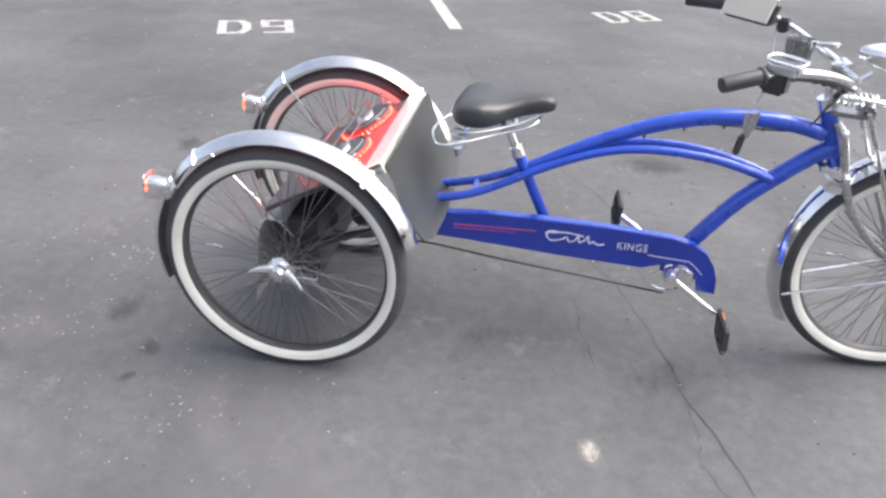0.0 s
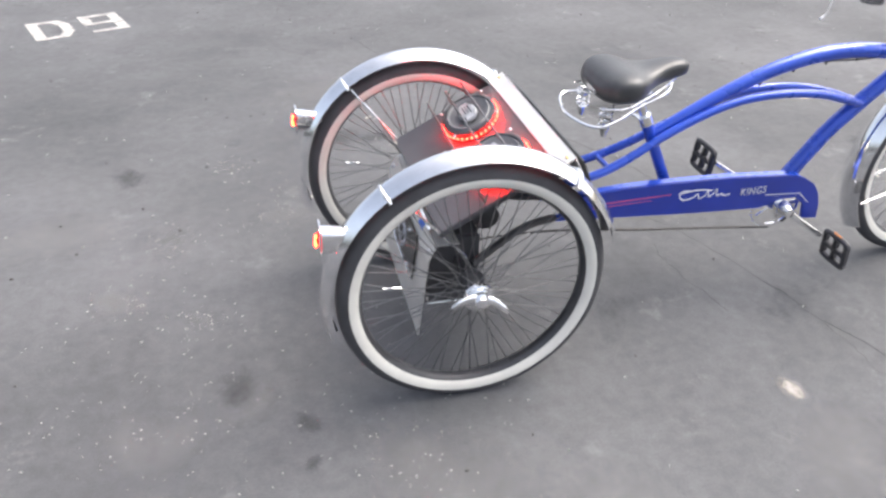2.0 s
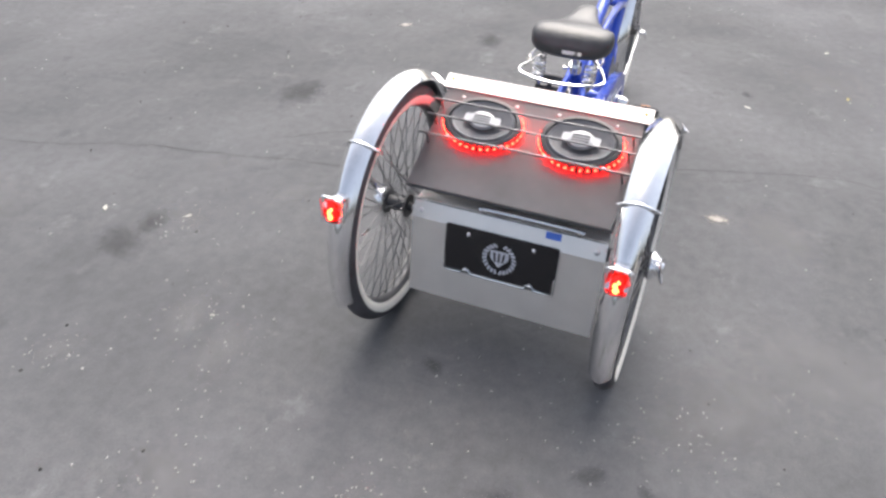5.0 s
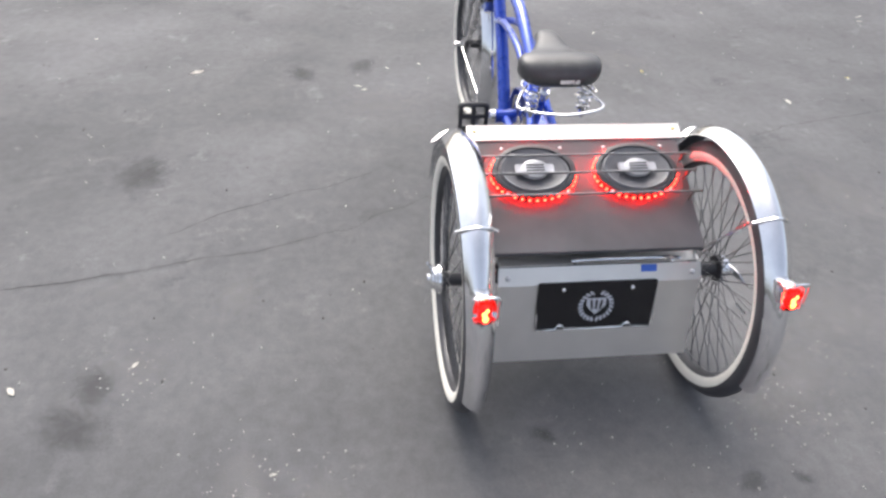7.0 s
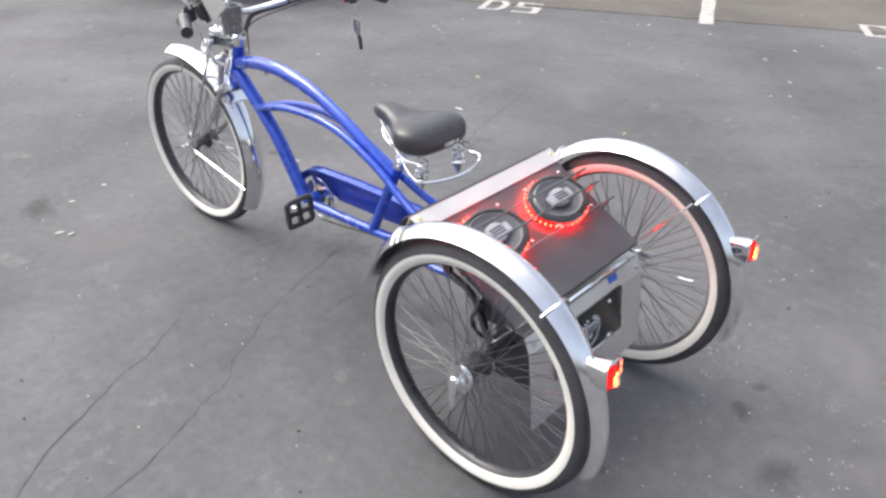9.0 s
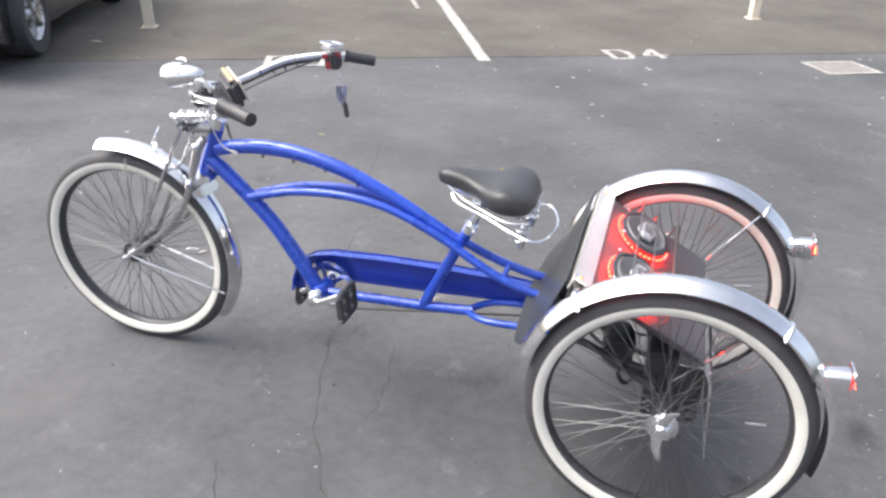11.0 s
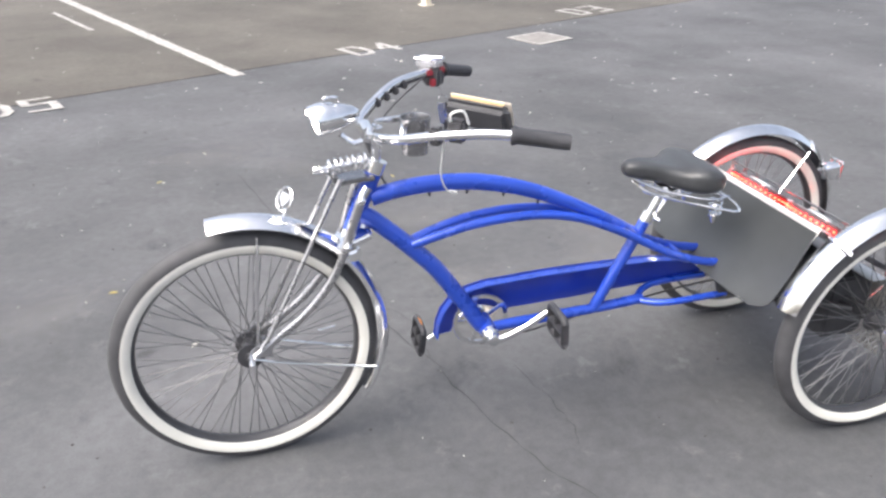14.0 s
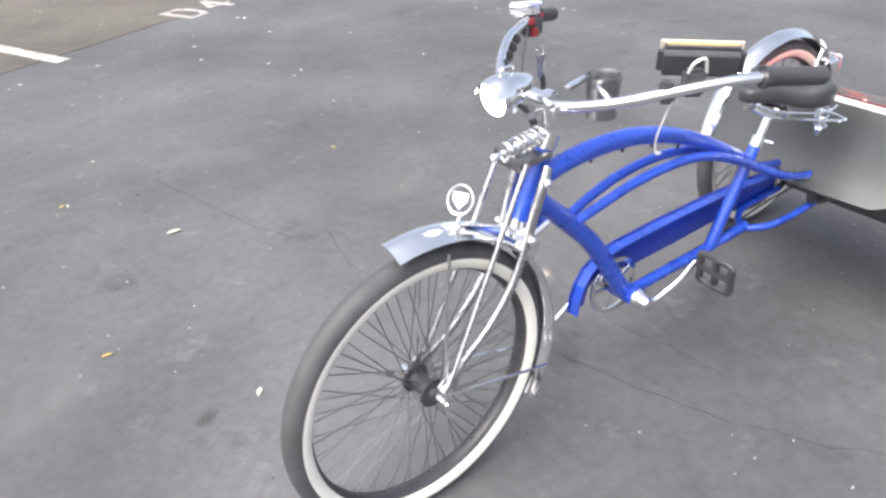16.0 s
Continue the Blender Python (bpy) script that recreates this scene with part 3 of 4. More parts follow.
# mudguards
for s in (-1, 1):
    guard = part("rear_mudguard", arc_sheet(0.373, 0.075, 16, 197, 0.023, centre=(0.001, s * 0.333, 0.341), taper=0.72), CHROME, trike, "chrome mudguard over a rear wheel")
    # strap with turned ends near the tail, and the strut that runs to the axle
    def over(a, w, r=0.375):
        return [(0.001 + math.cos(radians(a)) * (r - 0.02 * (1 - math.cos(t * math.pi / 2))), s * 0.333 + t * w, 0.341 + math.sin(radians(a)) * (r - 0.02 * (1 - math.cos(t * math.pi / 2)))) for t in (-1.25, -1, -0.6, 0, 0.6, 1, 1.25)]
    part("strap", tube(over(127, 0.036), 0.004, 8), CHROME, guard)
    part("strap", tube(over(50, 0.038, 0.377), 0.0075, 8, flat=0.6), CHROME, guard)
    part("strut", tube([(0.011 + math.cos(radians(127)) * 0.349, s * 0.296, 0.339 + math.sin(radians(127)) * 0.349), (-0.062, s * 0.268, 0.448), (0.0, s * 0.262, 0.38)], 0.0035, 8, smooth=False), CHROME, guard, "thin chrome stay rod")
    # tail lamp on the mudguard
    lm = Matrix.Translation((-0.337, s * 0.333, 0.522)) @ Matrix.Rotation(radians(4), 4, "Y")
    bm = bmesh.new()
    rows = [(0.042, 0.014, 0.018), (0.03, 0.02, 0.026), (-0.005, 0.0235, 0.031), (-0.022, 0.0245, 0.032)]
    verts, faces = [], []
    for x, hy, hz in rows:
        for k in range(16):
            a = 2 * math.pi * k / 16
            ca, sa = math.cos(a), math.sin(a)
            verts.append(lm @ Vector((x, hy * math.copysign(abs(ca) ** 0.55, ca), hz * math.copysign(abs(sa) ** 0.55, sa))))
    faces = [(i * 16 + k, i * 16 + (k + 1) % 16, (i + 1) * 16 + (k + 1) % 16, (i + 1) * 16 + k) for i in range(3) for k in range(16)] + [tuple(range(16))]
    lamp = part("tail_lamp", mesh_of(verts, faces), CHROME, trike, "chrome tail lamp with a lit red lens")
    part("lens", add(box((0.01, 0.03, 0.048), lm @ Matrix.Translation((-0.02, 0, 0)), 0.004), ball(lm @ Vector((-0.022, 0, -0.002)), 0.02, (0.55, 0.75, 1.15))), TAIL, lamp)
    bm = bmesh.new()
    for y, z, r in ((0.0, -0.01, 0.0075), (0.003, 0.001, 0.006), (-0.003, 0.01, 0.0045)):
        add(bm, ball(lm @ Vector((-0.0325, y, z)), r, (0.5, 0.9, 1.2), 10))
    part("bulb", bm, TAIL_HOT, lamp)
    bm = tube([lm @ Vector((-0.026, y * 0.027, z * 0.034)) for y, z in ((-1, -1), (-1, 0), (-1, 1), (0, 1.1), (1, 1), (1, 0), (1, -1))], 0.0026, 8)
    part("bezel", bm, CHROME, lamp)
    part("bracket", box((0.05, 0.016, 0.02), Matrix.Translation((-0.312, s * 0.333, 0.52)), 0.003), STEEL, lamp)

fm = pose(FRONT_X, FRONT_Y, HUB_Z, 0, 0, STEER)


def steered(bm):
    bmesh.ops.transform(bm, matrix=fm, verts=bm.verts)
    return bm


fg = part("front_mudguard", steered(arc_sheet(0.374, 0.086, 80, 214, 0.022, centre=(0.004, 0, 0.007))), CHROME, trike, "chrome front mudguard with a flared tip")
for s in (-1, 1):
    part("strut", steered(tube([(0, s * 0.052, 0.005), (-0.06, s * 0.056, -0.015), (-0.328, s * 0.047, -0.093)], 0.0038, 8, smooth=False)), CHROME, fg, "thin chrome stay rod")
    part("strut", steered(tube([(-0.02, s * 0.05, 0.04), (-0.045, s * 0.047, 0.335)], 0.0038, 8, smooth=False)), CHROME, fg, "thin chrome stay rod")
em = steered(tube([(-0.118, -0.012, 0.357), (-0.121, -0.012, 0.378)], 0.004, 8, smooth=False))
emblem = part("ornament", em, CHROME, trike, "round chrome wreath ornament on a stalk")
EM = fm @ Matrix.Translation((-0.123, -0.012, 0.402)) @ Matrix.Rotation(radians(-63), 4, "Z") @ Matrix.Rotation(radians(28), 4, "X")
part("wreath", tube([EM @ Vector((math.sin(a) * 0.027, 0, -math.cos(a) * 0.029)) for a in np.linspace(0.1, 6.18, 22)], 0.0028, 8, 2), CHROME, emblem)
part("shield", plate([(-0.015, 0.014), (0.015, 0.014), (0.015, 0.0), (0, -0.017), (-0.015, 0.0)], 0.004, EM, 0.001), CHROME, emblem)
part("stem_plate", steered(box((0.035, 0.03, 0.006), Matrix.Translation((-0.118, -0.012, 0.352)) @ Matrix.Rotation(radians(-18), 4, "Y"), 0.002)), CHROME, emblem)

# ---- frame tubes ----
part("top_tube", tube([(1.372, 0, 0.722), (1.3, 0, 0.738), (1.2, 0, 0.746), (1.09, 0, 0.739), (0.96, 0, 0.708), (0.83, 0, 0.655), (0.71, 0, 0.594), (0.61, 0, 0.54)], [0.022, 0.022, 0.022, 0.022, 0.021, 0.019, 0.017, 0.014], 16), BLUE, trike, "arched blue top tube")
for x, z in ((1.22, 0.725), (1.12, 0.722), (1.02, 0.706), (0.92, 0.674)):
    part("cable_guide", tube([(x, 0, z), (x, 0, z - 0.012)], 0.004, 6, smooth=False), BLACK, trike)
for s in (-1, 1):
    part("middle_tube", tube([(1.27, s * 0.014, 0.584), (1.2, s * 0.021, 0.607), (1.11, s * 0.025, 0.63), (1.0, s * 0.027, 0.641), (0.9, s * 0.026, 0.637), (0.81, s * 0.024, 0.618), (0.72, s * 0.024, 0.583), (0.63, s * 0.026, 0.54), (0.54, s * 0.036, 0.494), (0.46, s * 0.046, 0.462), (0.39, s * 0.05, 0.444), (0.325, s * 0.052, 0.436)], 0.0125, 12), BLUE, trike, "slim arched blue frame tube")
    part("chain_stay", tube([(0.57, s * 0.012, 0.316), (0.53, s * 0.045, 0.322), (0.47, s * 0.06, 0.328), (0.315, s * 0.06, 0.335)], 0.0105, 12), BLUE, trike)
part("stay_bridge", tube([(0.47, -0.045, 0.466), (0.47, 0.045, 0.466)], 0.008, 8, smooth=False), BLUE, trike)
part("down_tube", tube([(1.41, 0, 0.69), (1.37, 0, 0.664), (1.317, 0, 0.617), (1.26, 0, 0.562), (1.2, 0, 0.498), (1.142, 0, 0.416), (1.106, 0, 0.362), (1.078, 0, 0.318), (1.056, 0, 0.29)], 0.0235, 16), BLUE, trike, "curved blue down tube")
part("bottom_bracket", lathe([(-0.04, 0.0), (-0.04, 0.026), (0.04, 0.026), (0.04, 0.0)], 20, Matrix.Translation((1.052, 0, 0.292))), BLUE, trike)
part("bottom_tube", tube([(1.05, 0, 0.288), (0.717, 0, 0.304), (0.56, 0, 0.316)], 0.0155, 14), BLUE, trike)
part("seat_tube", tube([(0.583, 0, 0.584), (0.717, 0, 0.306)], 0.0165, 14, smooth=False), BLUE, trike)
HT, HB = Vector((1.363, 0, 0.79)), Vector((1.425, 0, 0.642))
part("head_tube", tube([HT, HB], 0.021, 16, smooth=False), BLUE, trike)
part("headset", tube([HT + Vector((-0.012, 0, 0.03)), HT], 0.024, 14, smooth=False), CHROME, trike)
part("headset", tube([HB, HB + Vector((0.006, 0, -0.016))], 0.025, 14, smooth=False), CHROME, trike)
part("rear_bracket", add(box((0.03, 0.13, 0.05), Matrix.Translation((0.305, 0, 0.43)), 0.004), box((0.03, 0.016, 0.12), Matrix.Translation((0.345, 0.06, 0.385)) @ Matrix.Rotation(radians(20), 4, "Y"), 0.003)), BLACK, trike, "black steel bracket behind the stays")

# chain guard with its trim
guard_top = [(0.325, 0.398), (0.52, 0.414), (0.667, 0.415), (0.86, 0.411), (1.04, 0.4), (1.1, 0.386), (1.14, 0.362), (1.166, 0.325), (1.18, 0.285), (1.184, 0.242)]
guard_line = guard_top + [(1.135, 0.247), (1.125, 0.295), (1.09, 0.325), (1.04, 0.325), (0.97, 0.302), (0.75, 0.311), (0.526, 0.325), (0.325, 0.34)]
cg = part("chain_guard", plate(guard_line, 0.009, Matrix.Translation((0, -0.0745, 0)), 0.002), BLUE_DARK, trike, "long blue chain guard with silver lettering and a red pinstripe")
part("flange", plate(guard_top + [(x - (0.004 if z < 0.35 else 0.0), z - (0.0035 if z > 0.35 else 0.0)) for x, z in reversed(guard_top)], 0.036, Matrix.Translation((0, -0.0605, 0))), BLUE, cg)
FACE = -0.0792


def on_guard(name, polys, mat, label=""):
    bm = bmesh.new()
    for p in polys:
        add(bm, plate(p, 0.0012, Matrix.Translation((0, FACE, 0))))
    return part(name, bm, mat, cg, label)


on_guard("pinstripe", [[(0.42, 0.372), (0.66, 0.379), (0.66, 0.382), (0.42, 0.376)], [(0.42, 0.362), (0.6, 0.367), (0.6, 0.3685), (0.42, 0.3645)]], STRIPE)
# flowing script drawn as plain strokes
bm = bmesh.new()
sx = 0.69
for pts in ([(0.028, 0.386), (0.006, 0.386), (0.0, 0.37), (0.014, 0.357), (0.04, 0.362), (0.055, 0.372), (0.062, 0.358), (0.078, 0.364), (0.086, 0.382), (0.09, 0.36), (0.104, 0.368), (0.112, 0.384), (0.116, 0.36), (0.128, 0.366), (0.14, 0.358), (0.158, 0.362)], [(-0.005, 0.379), (0.05, 0.386), (0.1, 0.38)]):
    add(bm, tube([(sx + x * 1.05, FACE, z) for x, z in pts], 0.0022, 6, 5, flat=0.5))
part("script", bm, LETTER, cg, "silver flowing script")
txt = bpy.data.curves.new("lettering", "FONT")
txt.body, txt.size, txt.extrude = "KINGS", 0.034, 0.0006
txt.space_character = 1.15
tob = new("lettering", txt)
tob.data.materials.append(LETTER)
tob.matrix_basis = pose(0.89, FACE - 0.0008, 0.352, 90, 0, 0) @ Matrix.Diagonal((0.8, 1, 1, 1))
tob.parent = cg
on_guard("edge_line", [[(0.98, 0.345), (1.1, 0.338), (1.14, 0.3), (1.137, 0.3), (1.098, 0.3355), (0.98, 0.342)]], LETTER)

# sprocket, cranks, pedals, chain
BBX, BBZ = 1.052, 0.292
bm = lathe([(-0.003, 0.071), (-0.003, 0.082), (0.003, 0.082), (0.003, 0.071)], 48, Matrix.Translation((BBX, -0.046, BBZ - 0.004)), True)
for k in range(5):
    add(bm, box((0.05, 0.005, 0.012), Matrix.Translation((BBX, -0.046, BBZ - 0.004)) @ Matrix.Rotation(2 * math.pi * k / 5, 4, "Y") @ Matrix.Translation((0.046, 0, 0)), 0.001))
for k in range(44):
    add(bm, box((0.005, 0.003, 0.005), Matrix.Translation((BBX, -0.046, BBZ - 0.004)) @ Matrix.Rotation(2 * math.pi * k / 44, 4, "Y") @ Matrix.Translation((0.083, 0, 0))))
part("sprocket", bm, CHROME, trike, "chrome chainring with five arms")
part("axle_cap", lathe([(-0.12, 0.0), (-0.118, 0.014), (-0.1, 0.022), (-0.08, 0.026), (-0.06, 0.02)], 18, Matrix.Translation((BBX, 0, BBZ))), CHROME, trike)
part("axle_cap", lathe([(0.04, 0.028), (0.055, 0.026), (0.06, 0.02), (0.08, 0.016), (0.084, 0.0)], 18, Matrix.Translation((BBX, 0, BBZ))), CHROME, trike)


def pedal(end, tilt, reflector=False):
    """A platform pedal standing on edge: frame, cage bars and axle."""
    m = Matrix.Translation(end) @ Matrix.Rotation(radians(tilt), 4, "Y")
    p = part("pedal", box((0.02, 0.092, 0.016), m, 0.004), BLACK, trike, "black plastic platform pedal")
    for z in (-0.041, 0.041):
        part("cage_bar", tube([m @ Vector((0, y, z * k)) for y, k in ((-0.05, 0.72), (-0.036, 1.0), (0.036, 1.0), (0.05, 0.72))], 0.0095, 10, 4), BLACK, p)
        if reflector:
            part("reflector", box((0.007, 0.036, 0.003), m @ Matrix.Translation((0, 0, z * 1.225)), 0.001), AMBER, p, "amber reflector strip")
    for y in (-0.046, 0.0, 0.046):
        part("cage_rib", box((0.021, 0.014, 0.076), m @ Matrix.Translation((0, y, 0)), 0.004), BLACK, p)


part("crank", tube([(BBX, -0.105, BBZ), (BBX + 0.04, -0.108, BBZ - 0.028), (1.19, -0.115, 0.196)], [0.013, 0.0095, 0.0085], 10, flat=0.7), CHROME, trike, "chrome crank arm")
part("crank", tube([(BBX, 0.07, BBZ), (BBX - 0.03, 0.078, BBZ + 0.006), (0.965, 0.09, 0.333), (0.905, 0.092, 0.372)], [0.013, 0.01, 0.0095, 0.0085], 10, flat=0.7), CHROME, trike, "chrome crank arm")
pedal((1.207, -0.172, 0.178), -6, True)
pedal((0.9, 0.15, 0.365), 4)
bm = bmesh.new()
chain_path = spline([(1.05, -0.046, 0.204), (0.9, -0.05, 0.222), (0.6, -0.064, 0.262), (0.3, -0.07, 0.3), (0.05, -0.066, 0.297)], 24)
step, prev, flip = 0.0127, chain_path[0], 0
for p in chain_path[1:]:
    while (p - prev).length >= step:
        nxt = prev + (p - prev).normalized() * step
        d = (nxt - prev).normalized()
        rot = Vector((1, 0, 0)).rotation_difference(d).to_matrix().to_4x4()
        add(bm, box((0.0135, 0.0055 if flip else 0.0035, 0.0052), Matrix.Translation((prev + nxt) / 2) @ rot, 0.0))
        flip ^= 1
        prev = nxt
part("chain", bm, GREASE, trike, "greasy steel roller chain")

# saddle: a broad sprung cruiser seat
secs = [(0.396, 0.058, 0.728, 0.7), (0.407, 0.094, 0.742, 0.684), (0.427, 0.117, 0.757, 0.672), (0.456, 0.127, 0.766, 0.667), (0.487, 0.124, 0.766, 0.668), (0.52, 0.098, 0.759, 0.676), (0.555, 0.066, 0.759, 0.688), (0.595, 0.045, 0.766, 0.702), (0.635, 0.036, 0.77, 0.714), (0.662, 0.027, 0.766, 0.722), (0.674, 0.014, 0.756, 0.734)]
verts, faces, n = [], [], 20
for x, hw, top, low in secs:
    low += 0.4 * (top - low) * min(1.0, hw / 0.06) * 0.45
    for k in range(n):
        a = 2 * math.pi * k / n
        c, s = math.cos(a), math.sin(a)
        y = hw * math.copysign(abs(c) ** 0.7, c)
        mid, half = (top * 0.6 + low * 0.4), (top - low)
        z = mid + (top - mid) * math.copysign(abs(s) ** 0.75, s) if s >= 0 else mid + (mid - low) * math.copysign(abs(s) ** 0.6, s)
        z += 0.008 * (abs(y) / 0.134) ** 2 if (s > 0 and hw > 0.1) else 0
        verts.append((x, y * 0.93 - 0.004, z - 0.01 - 0.004 * max(0.0, min(1.0, (0.58 - x) / 0.12))))
for i in range(len(secs) - 1):
    for k in range(n):
        faces.append((i * n + k, i * n + (k + 1) % n, (i + 1) * n + (k + 1) % n, (i + 1) * n + k))
faces += [tuple(range(n)), tuple(range(len(verts) - n, len(verts)))]
bm = mesh_of(verts, faces)
bmesh.ops.subdivide_edges(bm, edges=bm.edges[:], cuts=1, smooth=0.6, use_grid_fill=True)
for f in bm.faces:
    f.smooth = True
saddle = part("saddle", bm, LEATHER, trike, "wide black vinyl cruiser saddle on chrome springs", 70)
part("badge", box((0.002, 0.055, 0.012), Matrix.Translation((0.3945, -0.02, 0.7)) @ Matrix.Rotation(radians(-14), 4, "Y"), 0.0005), SILVER, saddle)
part("rail", tube([(0.64, 0.0, 0.7), (0.61, 0.035, 0.676), (0.52, 0.062, 0.654), (0.43, 0.11, 0.64), (0.37, 0.115, 0.632), (0.338, 0.0, 0.628), (0.37, -0.115, 0.632), (0.43, -0.11, 0.64), (0.52, -0.062, 0.654), (0.61, -0.035, 0.676), (0.64, 0.0, 0.7)], 0.004, 8), CHROME, saddle, "looped chrome saddle wire")
for s in (-1, 1):
    pts = [(0.42 + 0.017 * math.cos(a), s * 0.075 + 0.017 * math.sin(a), 0.61 + 0.06 * a / (8 * math.pi)) for a in np.linspace(0, 8 * math.pi, 64)]
    part("spring", tube(pts, 0.0028, 6, 1), CHROME, saddle, "chrome coil spring")
    part("stay_wire", tube([(0.645, s * 0.012, 0.712), (0.6, s * 0.03, 0.69), (0.54, s * 0.06, 0.676), (0.46, s * 0.1, 0.668), (0.4, s * 0.1, 0.672)], 0.0035, 8), CHROME, saddle, "chrome saddle stay wire")
    part("spring_cap", tube([(0.42, s * 0.075, 0.612), (0.42, s * 0.075, 0.585)], [0.014, 0.006], 10, smooth=False), CHROME, saddle)
part("clamp", add(box((0.07, 0.06, 0.03), Matrix.Translation((0.54, 0, 0.668)), 0.008), tube([(0.54, -0.05, 0.67), (0.54, 0.05, 0.67)], 0.012, 10, smooth=False)), CHROME, saddle)
part("seat_post", tube([(0.578, 0, 0.592), (0.543, 0, 0.668)], 0.0125, 14, smooth=False), CHROME, trike, "chrome seat post")
part("seat_collar", add(tube([(0.587, 0, 0.574), (0.575, 0, 0.6)], 0.02, 14, smooth=False), tube([(0.575, 0.0, 0.59), (0.56, 0.035, 0.588)], 0.005, 8, smooth=False)), CHROME, trike)

# ---- springer fork ----
AX = fm.translation
for s in (-1, 1):
    y = FRONT_Y * 0.3 + s * 0.043
    part("fork_leg", tube([(1.385, y * 0.8, 0.765), (1.405, y, 0.735), (1.425, y, 0.68), (1.446, y, 0.615), (1.49, y + 0.006, 0.525), (1.555, y + 0.01, 0.448), (1.63, y + 0.014, 0.39), (AX.x - 0.012, AX.y + s * 0.056, 0.348)], [0.012, 0.013, 0.0125, 0.012, 0.011, 0.01, 0.009, 0.008], 12, flat=0.75), STEEL, trike, "curved chrome fork leg")
    part("fork_rod", tube([(1.452, y, 0.795), (1.655, AX.y + s * 0.05, 0.395), (AX.x - 0.03, AX.y + s * 0.054, 0.37)], 0.0058, 10, smooth=False), STEEL, trike, "straight chrome fork rod")
    part("rocker", plate([(-0.055, 0.02), (-0.03, 0.035), (0.0, 0.012), (0.008, -0.008), (-0.05, -0.006)], 0.006, fm @ Matrix.Translation((0.0, s * 0.05, 0.012)), 0.001), STEEL, trike)
    part("fork_bolt", ball((1.405, y + s * 0.012, 0.742), 0.011, segs=10), CHROME, trike)
    part("fork_bolt", ball((1.443, y + s * 0.014, 0.621), 0.011, segs=10), CHROME, trike)
part("fork_crown", add(box((0.09, 0.1, 0.02), Matrix.Translation((1.42, 0.005, 0.625)) @ Matrix.Rotation(radians(22), 4, "Y"), 0.006), box((0.05, 0.09, 0.035), Matrix.Translation((1.43, 0.005, 0.585)) @ Matrix.Rotation(radians(22), 4, "Y"), 0.008)), CHROME, trike)
S0, S1 = Vector((1.482, 0.01, 0.812)), Vector((1.378, 0.002, 0.822))
sd = (S1 - S0).normalized()
su = Vector((0, 1, 0))
sw = sd.cross(su)
pts = [S0.lerp(S1, a / (14 * math.pi)) + su * 0.018 * math.cos(a) + sw * 0.018 * math.sin(a) for a in np.linspace(0, 14 * math.pi, 126)]
sp = part("fork_spring", tube(pts, 0.0036, 7, 1), CHROME, trike, "chrome coil spring above the fork")
part("spring_bolt", add(tube([S0 - sd * 0.022, S1 + sd * 0.01], 0.007, 10, smooth=False), ball(S0 - sd * 0.022, 0.01, segs=10)), CHROME, sp)
part("spring_bracket", add(box((0.012, 0.09, 0.03), Matrix.Translation((1.462, 0.006, 0.79)), 0.004), box((0.09, 0.06, 0.012), Matrix.Translation((1.41, 0.004, 0.782)) @ Matrix.Rotation(radians(4), 4, "Y"), 0.003)), DARK_STEEL, sp)

# ---- handlebar, stem, lamp ----
part("stem", tube([(1.36, 0, 0.8), (1.355, 0, 0.86), (1.372, 0, 0.895)], 0.0125, 12), CHROME, trike)
part("stem_clamp", add(tube([(1.375, -0.03, 0.895), (1.375, 0.03, 0.895)], 0.02, 14, smooth=False), box((0.04, 0.035, 0.03), Matrix.Translation((1.36, 0, 0.895)), 0.006)), CHROME, trike)
bar = part("handlebar", tube([(1.012, -0.368, 0.936), (1.1, -0.332, 0.953), (1.19, -0.286, 0.951), (1.266, -0.243, 0.937), (1.346, -0.165, 0.9), (1.38, -0.075, 0.885), (1.376, 0, 0.89), (1.368, 0.06, 0.897), (1.325, 0.148, 0.918), (1.264, 0.224, 0.945), (1.19, 0.282, 0.963), (1.12, 0.32, 0.967), (1.024, 0.37, 0.962)], 0.0112, 12), CHROME, trike, "wide chrome swept-back handlebar")
for a, b in (((1.127, 0.316, 0.967), (1.018, 0.372, 0.961)), ((1.095, -0.334, 0.952), (1.008, -0.37, 0.935))):
    a, b = Vector(a), Vector(b)
    g = part("grip", tube([a, a.lerp(b, 0.06), a.lerp(b, 0.1), a.lerp(b, 0.94), b], [0.021, 0.021, 0.0175, 0.0175, 0.016], 14, smooth=False), BLACK, bar, "black rubber grip")
bm = bmesh.new()
for t in np.linspace(0.15, 0.5, 4):
    p = Vector((1.19, -0.286, 0.951)).lerp(Vector((1.346, -0.168, 0.902)), float(t) * 1.6) - Vector((0, 0, 0.003))
    add(bm, tube([p - Vector((0.0014, 0.0011, -0.0004)), p + Vector((0.0014, 0.0011, -0.0004))], 0.0138, 14, smooth=False))
part("cable_tie", bm, BLACK, bar)
part("cable_bundle", tube([(1.165, -0.3, 0.942), (1.19, -0.286, 0.941), (1.266, -0.243, 0.927), (1.346, -0.165, 0.89), (1.372, -0.075, 0.872), (1.36, -0.03, 0.83)], 0.0075, 8), BLACK, bar)
sb = part("switch_box", box((0.055, 0.04, 0.055), Matrix.Translation((1.128, -0.318, 0.94)) @ Matrix.Rotation(radians(-35), 4, "Z"), 0.008), BLACK, bar, "black switch box with red buttons")
